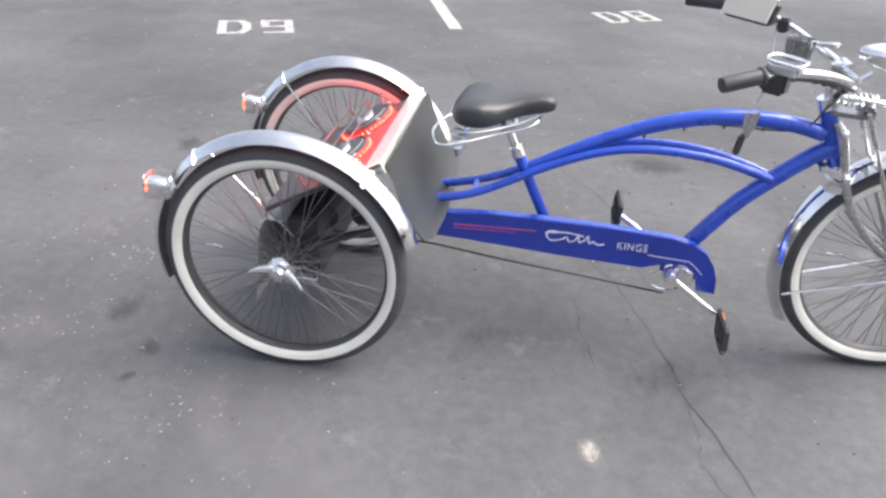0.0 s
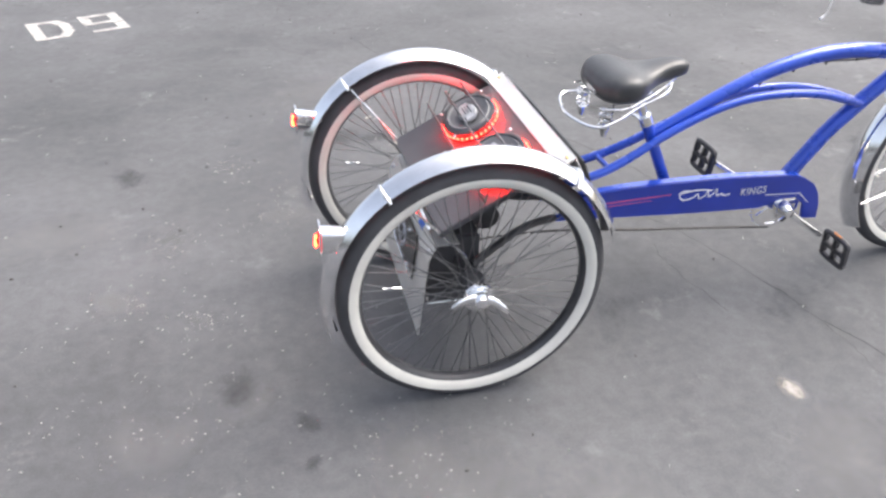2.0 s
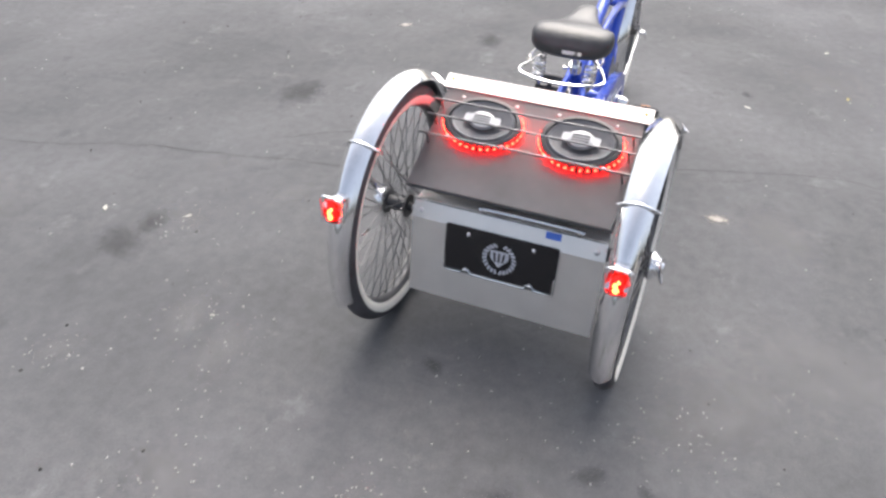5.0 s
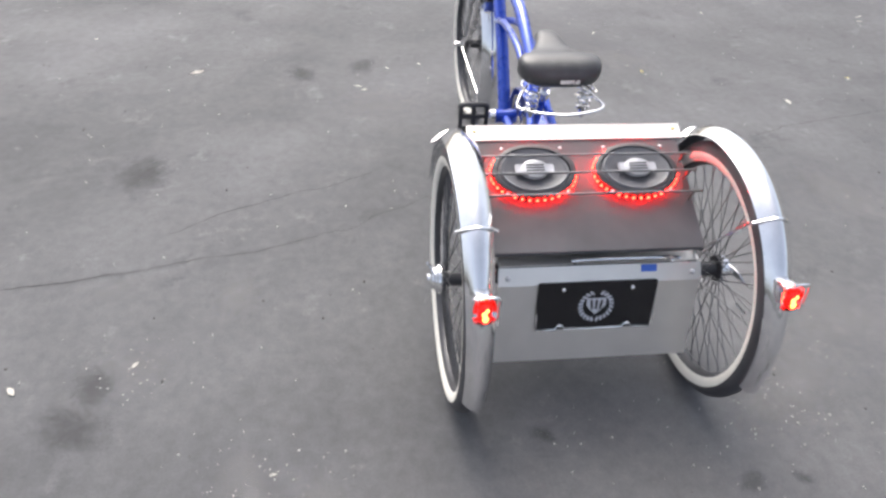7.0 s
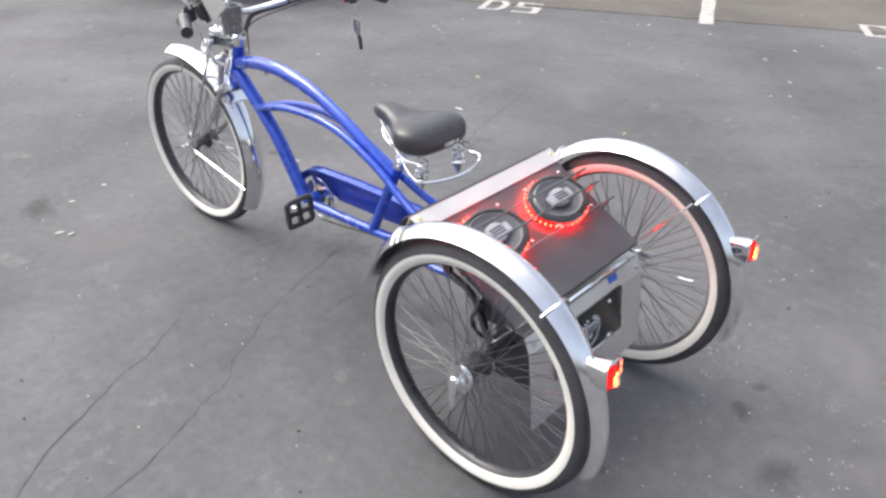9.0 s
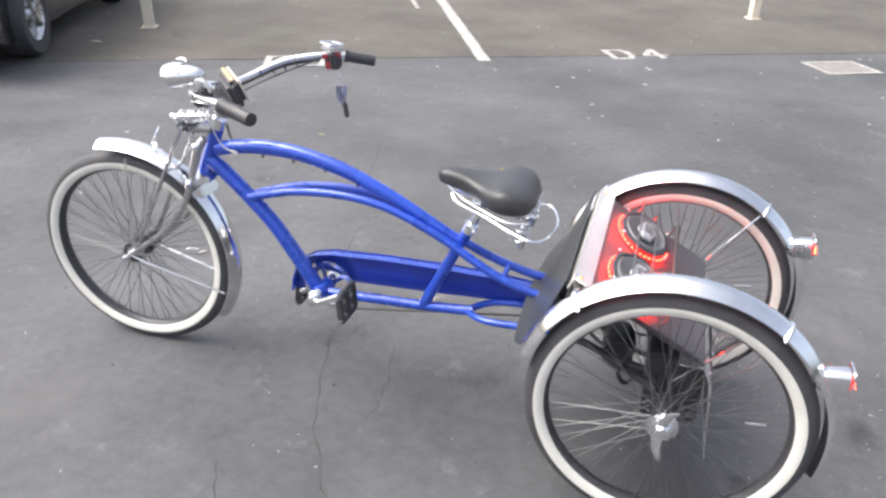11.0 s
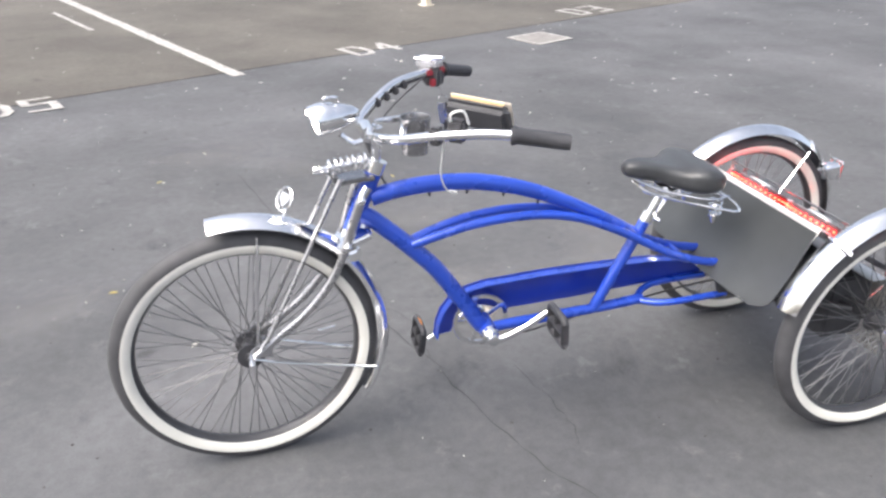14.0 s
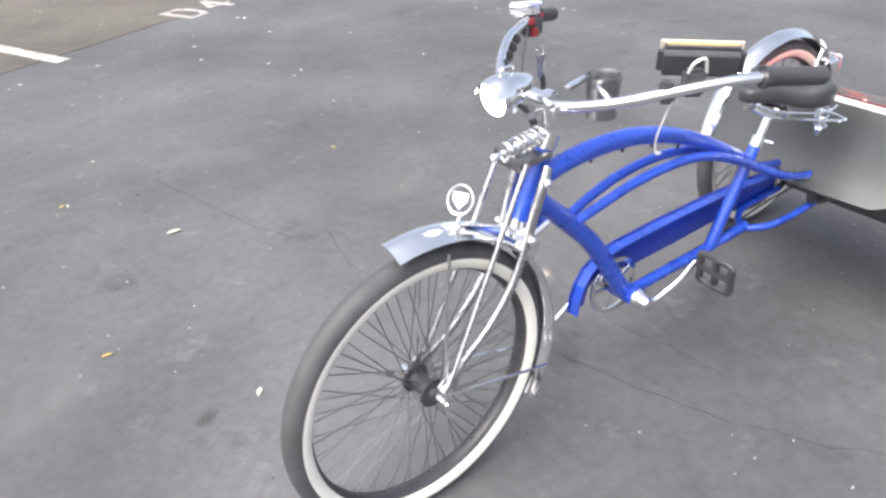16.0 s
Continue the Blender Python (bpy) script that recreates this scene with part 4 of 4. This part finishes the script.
part("button", add(box((0.018, 0.012, 0.016), Matrix.Translation((1.145, -0.296, 0.953)), 0.003), box((0.018, 0.012, 0.022), Matrix.Translation((1.135, -0.296, 0.926)), 0.003)), RED_PLASTIC, sb)
part("button", box((0.02, 0.014, 0.016), Matrix.Translation((1.108, -0.308, 0.958)), 0.003), RED_PLASTIC, sb)
dm = Matrix.Translation((1.137, -0.33, 0.972)) @ Matrix.Rotation(radians(-35), 4, "Z")
dsp = part("gauge", box((0.07, 0.045, 0.026), dm, 0.008), SILVER, bar, "silver display housing on the bar")
part("screen", box((0.05, 0.028, 0.002), dm @ Matrix.Translation((0, 0, 0.0135)), 0.0005), BLACK, dsp)
part("hood", tube([dm @ Vector(v) for v in ((0.034, -0.022, 0.012), (0.036, 0.022, 0.016), (-0.03, 0.024, 0.018), (-0.034, -0.02, 0.015), (0.034, -0.022, 0.012))], 0.0035, 8, 3), CHROME, dsp)
# headlamp: a bullet with a visor
hm = pose(1.455, -0.004, 0.932, 0, 8, 3) @ Matrix.Rotation(radians(-90), 4, "Z")
prof = [(-0.065, 0.0), (-0.062, 0.01), (-0.048, 0.02), (-0.02, 0.03), (0.012, 0.035), (0.034, 0.036), (0.04, 0.037), (0.042, 0.034), (0.036, 0.032)]
hl = part("headlamp", lathe(prof, 28, hm), CHROME, trike, "chrome bullet headlamp, lit")
part("lens", lathe([(0.037, 0.0325), (0.043, 0.026), (0.048, 0.013), (0.049, 0.0)], 24, hm), LENS, hl)
part("visor", arc_sheet(0.039, 0.06, 14, 166, 0.005, centre=(0, 0, 0), steps=16), CHROME, hl).matrix_basis = hm @ Matrix.Translation((0, 0.026, 0.001))
part("fin", tube([hm @ Vector(v) for v in ((0, -0.018, 0.034), (0, -0.016, 0.047), (0, 0.012, 0.049), (0, 0.016, 0.036))], 0.003, 8, 4), CHROME, hl)
part("bracket", tube([(1.38, 0, 0.875), (1.41, 0, 0.868), (1.44, -0.001, 0.89)], 0.007, 8), CHROME, hl)
# cup holder
cm = Matrix.Translation((1.274, 0.07, 0.9)) @ Matrix.Rotation(radians(-90), 4, "X")
cup = part("cup_holder", lathe([(0.0425, 0.0), (0.0425, 0.031), (0.0, 0.033), (-0.0425, 0.036), (-0.0445, 0.0365), (-0.0445, 0.034), (-0.04, 0.0325), (0.0, 0.03), (0.038, 0.0285), (0.038, 0.0)], 30, cm), DARK_STEEL, trike, "brushed steel cup holder")
part("bracket", add(box((0.07, 0.014, 0.012), pose(1.335, 0.056, 0.936, 0, 0, 15), 0.003), tube([(1.305, 0.075, 0.936), (1.318, 0.13, 0.918)], 0.006, 8, smooth=False)), CHROME, cup)
# phone pouch on a clamp, its pale face to the rider
pm = Matrix.Translation((1.166, 0.208, 0.981)) @ Matrix.Rotation(radians(132), 4, "Z") @ Matrix.Rotation(radians(22), 4, "X")
pouch = part("phone_pouch", box((0.158, 0.034, 0.068), pm, 0.012, 3), BLACK, trike, "black phone pouch with a pale front on a bar clamp")
part("front", box((0.15, 0.005, 0.064), pm @ Matrix.Translation((0, 0.0185, 0)), 0.002), BEIGE, pouch, "pale beige front")
part("edge", box((0.13, 0.01, 0.005), pm @ Matrix.Translation((0, 0.006, 0.034)), 0.002), TAN, pouch)
part("clamp", add(box((0.04, 0.03, 0.05), Matrix.Translation((1.222, 0.24, 0.96)) @ Matrix.Rotation(radians(-40), 4, "Z"), 0.006), box((0.03, 0.03, 0.04), Matrix.Translation((1.262, 0.215, 0.943)) @ Matrix.Rotation(radians(-40), 4, "Z"), 0.006)), BLACK, pouch)
part("strap_loop", tube([(1.235, 0.235, 0.975), (1.24, 0.25, 1.0), (1.215, 0.255, 1.005), (1.2, 0.25, 0.975)], 0.003, 8), WHITE_CABLE, pouch)
part("cable", tube([(1.245, 0.222, 0.935), (1.246, 0.206, 0.89), (1.243, 0.19, 0.84), (1.228, 0.178, 0.803), (1.214, 0.172, 0.793)], 0.0018, 8), WHITE_CABLE, pouch, "thin white hanging cable")
part("plug", tube([(1.214, 0.172, 0.793), (1.199, 0.166, 0.786)], 0.004, 8, smooth=False), WHITE_CABLE, pouch)
part("brake_cable", tube([(1.15, -0.3, 0.95), (1.28, -0.17, 0.9), (1.36, -0.06, 0.85), (1.35, -0.03, 0.8), (1.3, -0.012, 0.728), (1.1, -0.008, 0.722)], 0.0025, 8), BLACK, bar)
keys = tagged(part("key_ring", tube([(1.102 + 0.012 * math.sin(a), -0.31, 0.872 + 0.012 * math.cos(a)) for a in np.linspace(0, 6.28, 14)], 0.0016, 6, 2), CHROME), "bunch of keys hanging from the switch box", "keys")
bm = bmesh.new()
for i, (dx, ln) in enumerate(((-0.008, 0.05), (0.004, 0.06), (0.01, 0.045))):
    add(bm, box((0.012, 0.003, ln), Matrix.Translation((1.1 + dx, -0.312 + 0.004 * i, 0.862 - ln / 2)) @ Matrix.Rotation(radians(dx * 900), 4, "Y"), 0.001))
part("key", bm, STEEL, keys)
part("fob", box((0.016, 0.01, 0.052), Matrix.Translation((1.088, -0.31, 0.785)) @ Matrix.Rotation(radians(8), 4, "Y"), 0.004), BLACK, keys)
part("link", tube([(1.118, -0.312, 0.935), (1.102, -0.31, 0.882)], 0.002, 6, smooth=False), CHROME, keys)

# ---- rear deck: speaker board, front sheet, aluminium box, plate ----
TOP, LOW = Vector((0.249, 0, 0.636)), Vector((-0.078, 0, 0.462))
slope = math.atan2(TOP.z - LOW.z, TOP.x - LOW.x)
bmx = Matrix.Translation((TOP + LOW) / 2) @ Matrix.Rotation(-slope, 4, "Y")
length = (TOP - LOW).length
board = part("speaker_board", box((length, 0.55, 0.014), bmx @ Matrix.Translation((0, 0, -0.007)), 0.003), BOARD, trike, "sloping black speaker board between the rear wheels")
part("edge_strip", add(box((0.045, 0.578, 0.003), bmx @ Matrix.Translation((length / 2 - 0.02, 0, 0.003)), 0.0008), box((0.003, 0.578, 0.035), bmx @ Matrix.Translation((length / 2 + 0.003, 0, -0.012)), 0.0008)), ALUMINIUM, board, "aluminium edge strip")
RISE = 0.018  # the loudspeakers stand on spacer rings
for s in (-1, 1):
    part("strip_bolt", ball(bmx @ Vector((length / 2 - 0.012, s * 0.27, 0.005)), 0.006, (1, 1, 0.6), 8), GOLD, board)
    ym, xm = s * 0.134, 0.036
    def oval(profile):
        b = lathe(profile, 40, Matrix())
        bmesh.ops.transform(b, matrix=bmx @ Matrix.Translation((xm, ym, RISE)) @ Matrix.Diagonal((0.79, 1.1, 1, 1)) @ Matrix.Rotation(radians(90), 4, "X"), verts=b.verts)
        return b
    spk = part("loudspeaker", oval([(0.0, 0.098), (0.006, 0.099), (0.009, 0.094), (0.009, 0.086), (0.004, 0.083)]), BLACK, board, "oval car loudspeaker with a silver centre")
    part("surround", oval([(0.004, 0.083), (0.011, 0.077), (0.007, 0.07)]), SURROUND, spk)
    part("cone", oval([(0.007, 0.07), (-0.004, 0.03), (-0.006, 0.0)]), CONE, spk)
    part("centre_bridge", add(box((0.03, 0.1, 0.008), bmx @ Matrix.Translation((xm, ym, RISE + 0.012)), 0.003), oval([(0.006, 0.034), (0.016, 0.032), (0.019, 0.022), (0.019, 0.0)])), TWEETER, spk)
    bm = bmesh.new()
    for k in (-1, 0, 1):
        add(bm, box((0.0035, 0.046, 0.002), bmx @ Matrix.Translation((xm + k * 0.008, ym, RISE + 0.0195)), 0))
    part("slot", bm, BLACK, spk)
    for dx in (-1, 1):
        for dy in (-1, 1):
            part("screw", ball(bmx @ Vector((xm + dx * 0.066, ym + dy * 0.076, RISE + 0.008)), 0.005, (1, 1, 0.6), 8), SILVER, spk)
    strip = part("led_strip", oval([(-RISE, 0.0975), (0.0, 0.0975)]), BLACK, board, "ring of small red lights round the loudspeaker")
    for k in range(36):
        a = 2 * math.pi * k / 36
        p = Vector((0.0805 * math.cos(a), 0.1115 * math.sin(a), 0.011))
        out = math.atan2(0.0805 * math.sin(a), 0.1115 * math.cos(a))
        place = bmx @ Matrix.Translation((xm, ym, 0)) @ Matrix.Translation(p) @ Matrix.Rotation(out, 4, "Z")
        if k == 0:
            cell = part("led", box((0.003, 0.005, 0.005)), LED, strip)
            cell.matrix_basis = place
        else:
            shared("led", cell, place, strip)
for xm in (0.066, 0.014, -0.048):
    part("guard_rod", tube([bmx @ Vector((xm, y, z)) for y, z in ((-0.262, 0.004), (-0.258, 0.042), (-0.24, 0.046), (0.24, 0.046), (0.258, 0.042), (0.262, 0.004))], 0.003, 8, 3), SPOKE, board, "thin dark guard rod")

bow = spline([(0.266, 0, 0.634), (0.278, 0, 0.606), (0.296, 0, 0.56), (0.315, 0, 0.515), (0.337, 0, 0.472), (0.362, 0, 0.436), (0.386, 0, 0.412)], 5)
verts, faces, cols = [], [], 25
for layer in (0.0, 0.003):
    for i, p in enumerate(bow):
        along = i / (len(bow) - 1)
        half = 0.296 - 0.05 * max(0.0, (along - 0.8) / 0.2) ** 2
        for k in range(cols):
            u = -1 + 2 * k / (cols - 1)
            verts.append((p.x + layer + 0.012 * along * (1 - u * u), half * u, p.z + layer * 0.4))
one = len(bow) * cols
for i in range(len(bow) - 1):
    for k in range(cols - 1):
        q = i * cols + k
        faces += [(q, q + 1, q + cols + 1, q + cols), (one + q, one + q + cols, one + q + cols + 1, one + q + 1)]
    for q in (i * cols, i * cols + cols - 1):
        faces.append((q, q + cols, one + q + cols, one + q))
for i in (0, len(bow) - 1):
    for k in range(cols - 1):
        q = i * cols + k
        faces.append((q, q + 1, one + q + 1, one + q))
part("front_sheet", mesh_of(verts, faces), SHEET, trike, "dark grey bowed sheet facing the saddle")

part("axle", tube([(0, -0.29, HUB_Z), (0, 0.29, HUB_Z)], 0.0095, 12, smooth=False), STEEL, trike)
part("axle_tube", tube([(0, -0.27, HUB_Z), (0, 0.27, HUB_Z)], 0.018, 14, smooth=False), BLACK, trike)
for s in (-1, 1):
    part("rear_rail", tube([(0.315, s * 0.06, 0.337), (0.2, s * 0.1, 0.337), (0.02, s * 0.24, 0.338)], 0.011, 10), BLACK, trike)
part("rear_sprocket", lathe([(-0.0685, 0.0), (-0.0685, 0.05), (-0.0635, 0.05), (-0.0635, 0.0)], 26, Matrix.Translation((0.02, 0, HUB_Z))), GREASE, trike)
part("battery_box", box((0.14, 0.4, 0.2), Matrix.Translation((-0.02, -0.01, 0.31)), 0.006), BLACK, trike, "black battery box under the deck")
part("box_trim", tube([(-0.088, -0.213, 0.235), (-0.088, -0.213, 0.212), (0.045, -0.213, 0.212), (0.045, -0.213, 0.23)], 0.005, 8, smooth=False), CHROME, trike, "chrome edging under the battery box")
part("cable_loop", tube([(0.06, 0.12, 0.3), (0.1, 0.17, 0.29), (0.12, 0.2, 0.35), (0.09, 0.2, 0.42)], 0.006, 8), BLACK, trike)
part("motor", lathe([(-0.07, 0.0), (-0.07, 0.038), (-0.03, 0.045), (0.05, 0.042), (0.05, 0.0)], 24, Matrix.Translation((0.13, 0.06, 0.33))), BLACK, trike, "black motor ahead of the axle")

# bent aluminium sheet round the box
back = plate([(-0.27, 0.0), (0.244, 0.0), (0.244, 0.23), (-0.27, 0.23)], 0.0025, Matrix.Translation((-0.124, 0, 0.156)) @ Matrix.Rotation(radians(90), 4, "Z") @ Matrix.Rotation(radians(6.5), 4, "X"), 0.0006)
tail = part("tail_sheet", back, ALUMINIUM, trike, "bent aluminium sheet across the tail")
part("lip", plate([(-0.272, 0.0), (0.246, 0.0), (0.244, 0.045), (-0.27, 0.045)], 0.0025, Matrix.Translation((-0.1, 0, 0.382)) @ Matrix.Rotation(radians(90), 4, "Z") @ Matrix.Rotation(radians(27), 4, "X"), 0.0006), ALUMINIUM, tail)
part("top", box((0.056, 0.512, 0.0025), Matrix.Translation((-0.049, -0.013, 0.425)), 0.0006), ALUMINIUM, tail)
LIP = Matrix.Translation((-0.1, 0, 0.382)) @ Matrix.Rotation(radians(90), 4, "Z") @ Matrix.Rotation(radians(27), 4, "X")
part("sticker", box((0.04, 0.002, 0.018), LIP @ Matrix.Translation((-0.135, 0.0022, 0.034)), 0.0003), STICKER_BLUE, tail, "small blue sticker")
for s in (-1, 1):
    part("bolt", ball(LIP @ Vector((s * 0.235 - 0.013, 0.003, 0.02)), 0.007, (1, 1, 1), 10), SILVER, tail)
part("rail", tube([(-0.076, 0.05, 0.428), (-0.084, 0.045, 0.442), (-0.084, -0.19, 0.442), (-0.076, -0.195, 0.428)], 0.005, 8, 3), CHROME, trike, "low chrome rail on the box")

PL = Matrix.Translation((-0.1125, -0.006, 0.252)) @ Matrix.Rotation(radians(90), 4, "Z") @ Matrix.Rotation(radians(6.5), 4, "X")
lp = part("licence_plate", plate([(-0.152, 0.004), (-0.148, 0), (0.148, 0), (0.152, 0.004), (0.152, 0.133), (0.148, 0.137), (-0.148, 0.137), (-0.152, 0.133)], 0.003, PL @ Matrix.Translation((0, 0.006, 0)), 0.0006), material("glossy_black_plate", (0.012, 0.012, 0.014), 0.2, 0, 0.1, 8, 0.01), trike, "glossy black show plate with a silver wreath emblem")
fr = tube([PL @ Vector((x, 0.009, z)) for x, z in ((-0.15, 0.05), (-0.15, 0.002), (-0.1, 0.002), (-0.095, 0.012), (-0.08, 0.012), (-0.075, 0.002), (0.075, 0.002), (0.08, 0.012), (0.095, 0.012), (0.1, 0.002), (0.15, 0.002), (0.15, 0.05))], 0.0028, 8, smooth=False)
part("plate_frame", fr, CHROME, lp)
for x, z in ((-0.088, 0.118), (0.088, 0.118), (-0.088, 0.012), (0.088, 0.012)):
    part("plate_screw", ball(PL @ Vector((x, 0.0085, z)), 0.0065, (1, 1, 1), 10), CHROME, lp)
bm = bmesh.new()
for s in (-1, 1):
    for k in range(11):
        a = radians(-80 + 150 * k / 10)
        r = 0.04
        add(bm, box((0.013, 0.002, 0.006), PL @ Matrix.Translation((s * r * math.cos(a), 0.0088, 0.068 + r * math.sin(a))) @ Matrix.Rotation(s * -a + 0.5 * s, 4, "Y"), 0.0008))
part("wreath", bm, LETTER, lp)
bm = plate([(-0.024, 0.02), (0.024, 0.02), (0.024, 0.0), (0.0, -0.026), (-0.024, 0.0)], 0.002, PL @ Matrix.Translation((0, 0.0085, 0.07)), 0.0005)
part("shield", bm, LETTER, lp)
bm = bmesh.new()
for x in (-0.012, 0.0, 0.012):
    add(bm, box((0.006, 0.002, 0.026), PL @ Matrix.Translation((x, 0.0102, 0.073)) @ Matrix.Rotation(x * 12, 4, "Y"), 0.0))
part("shield_bar", bm, BLACK, lp)
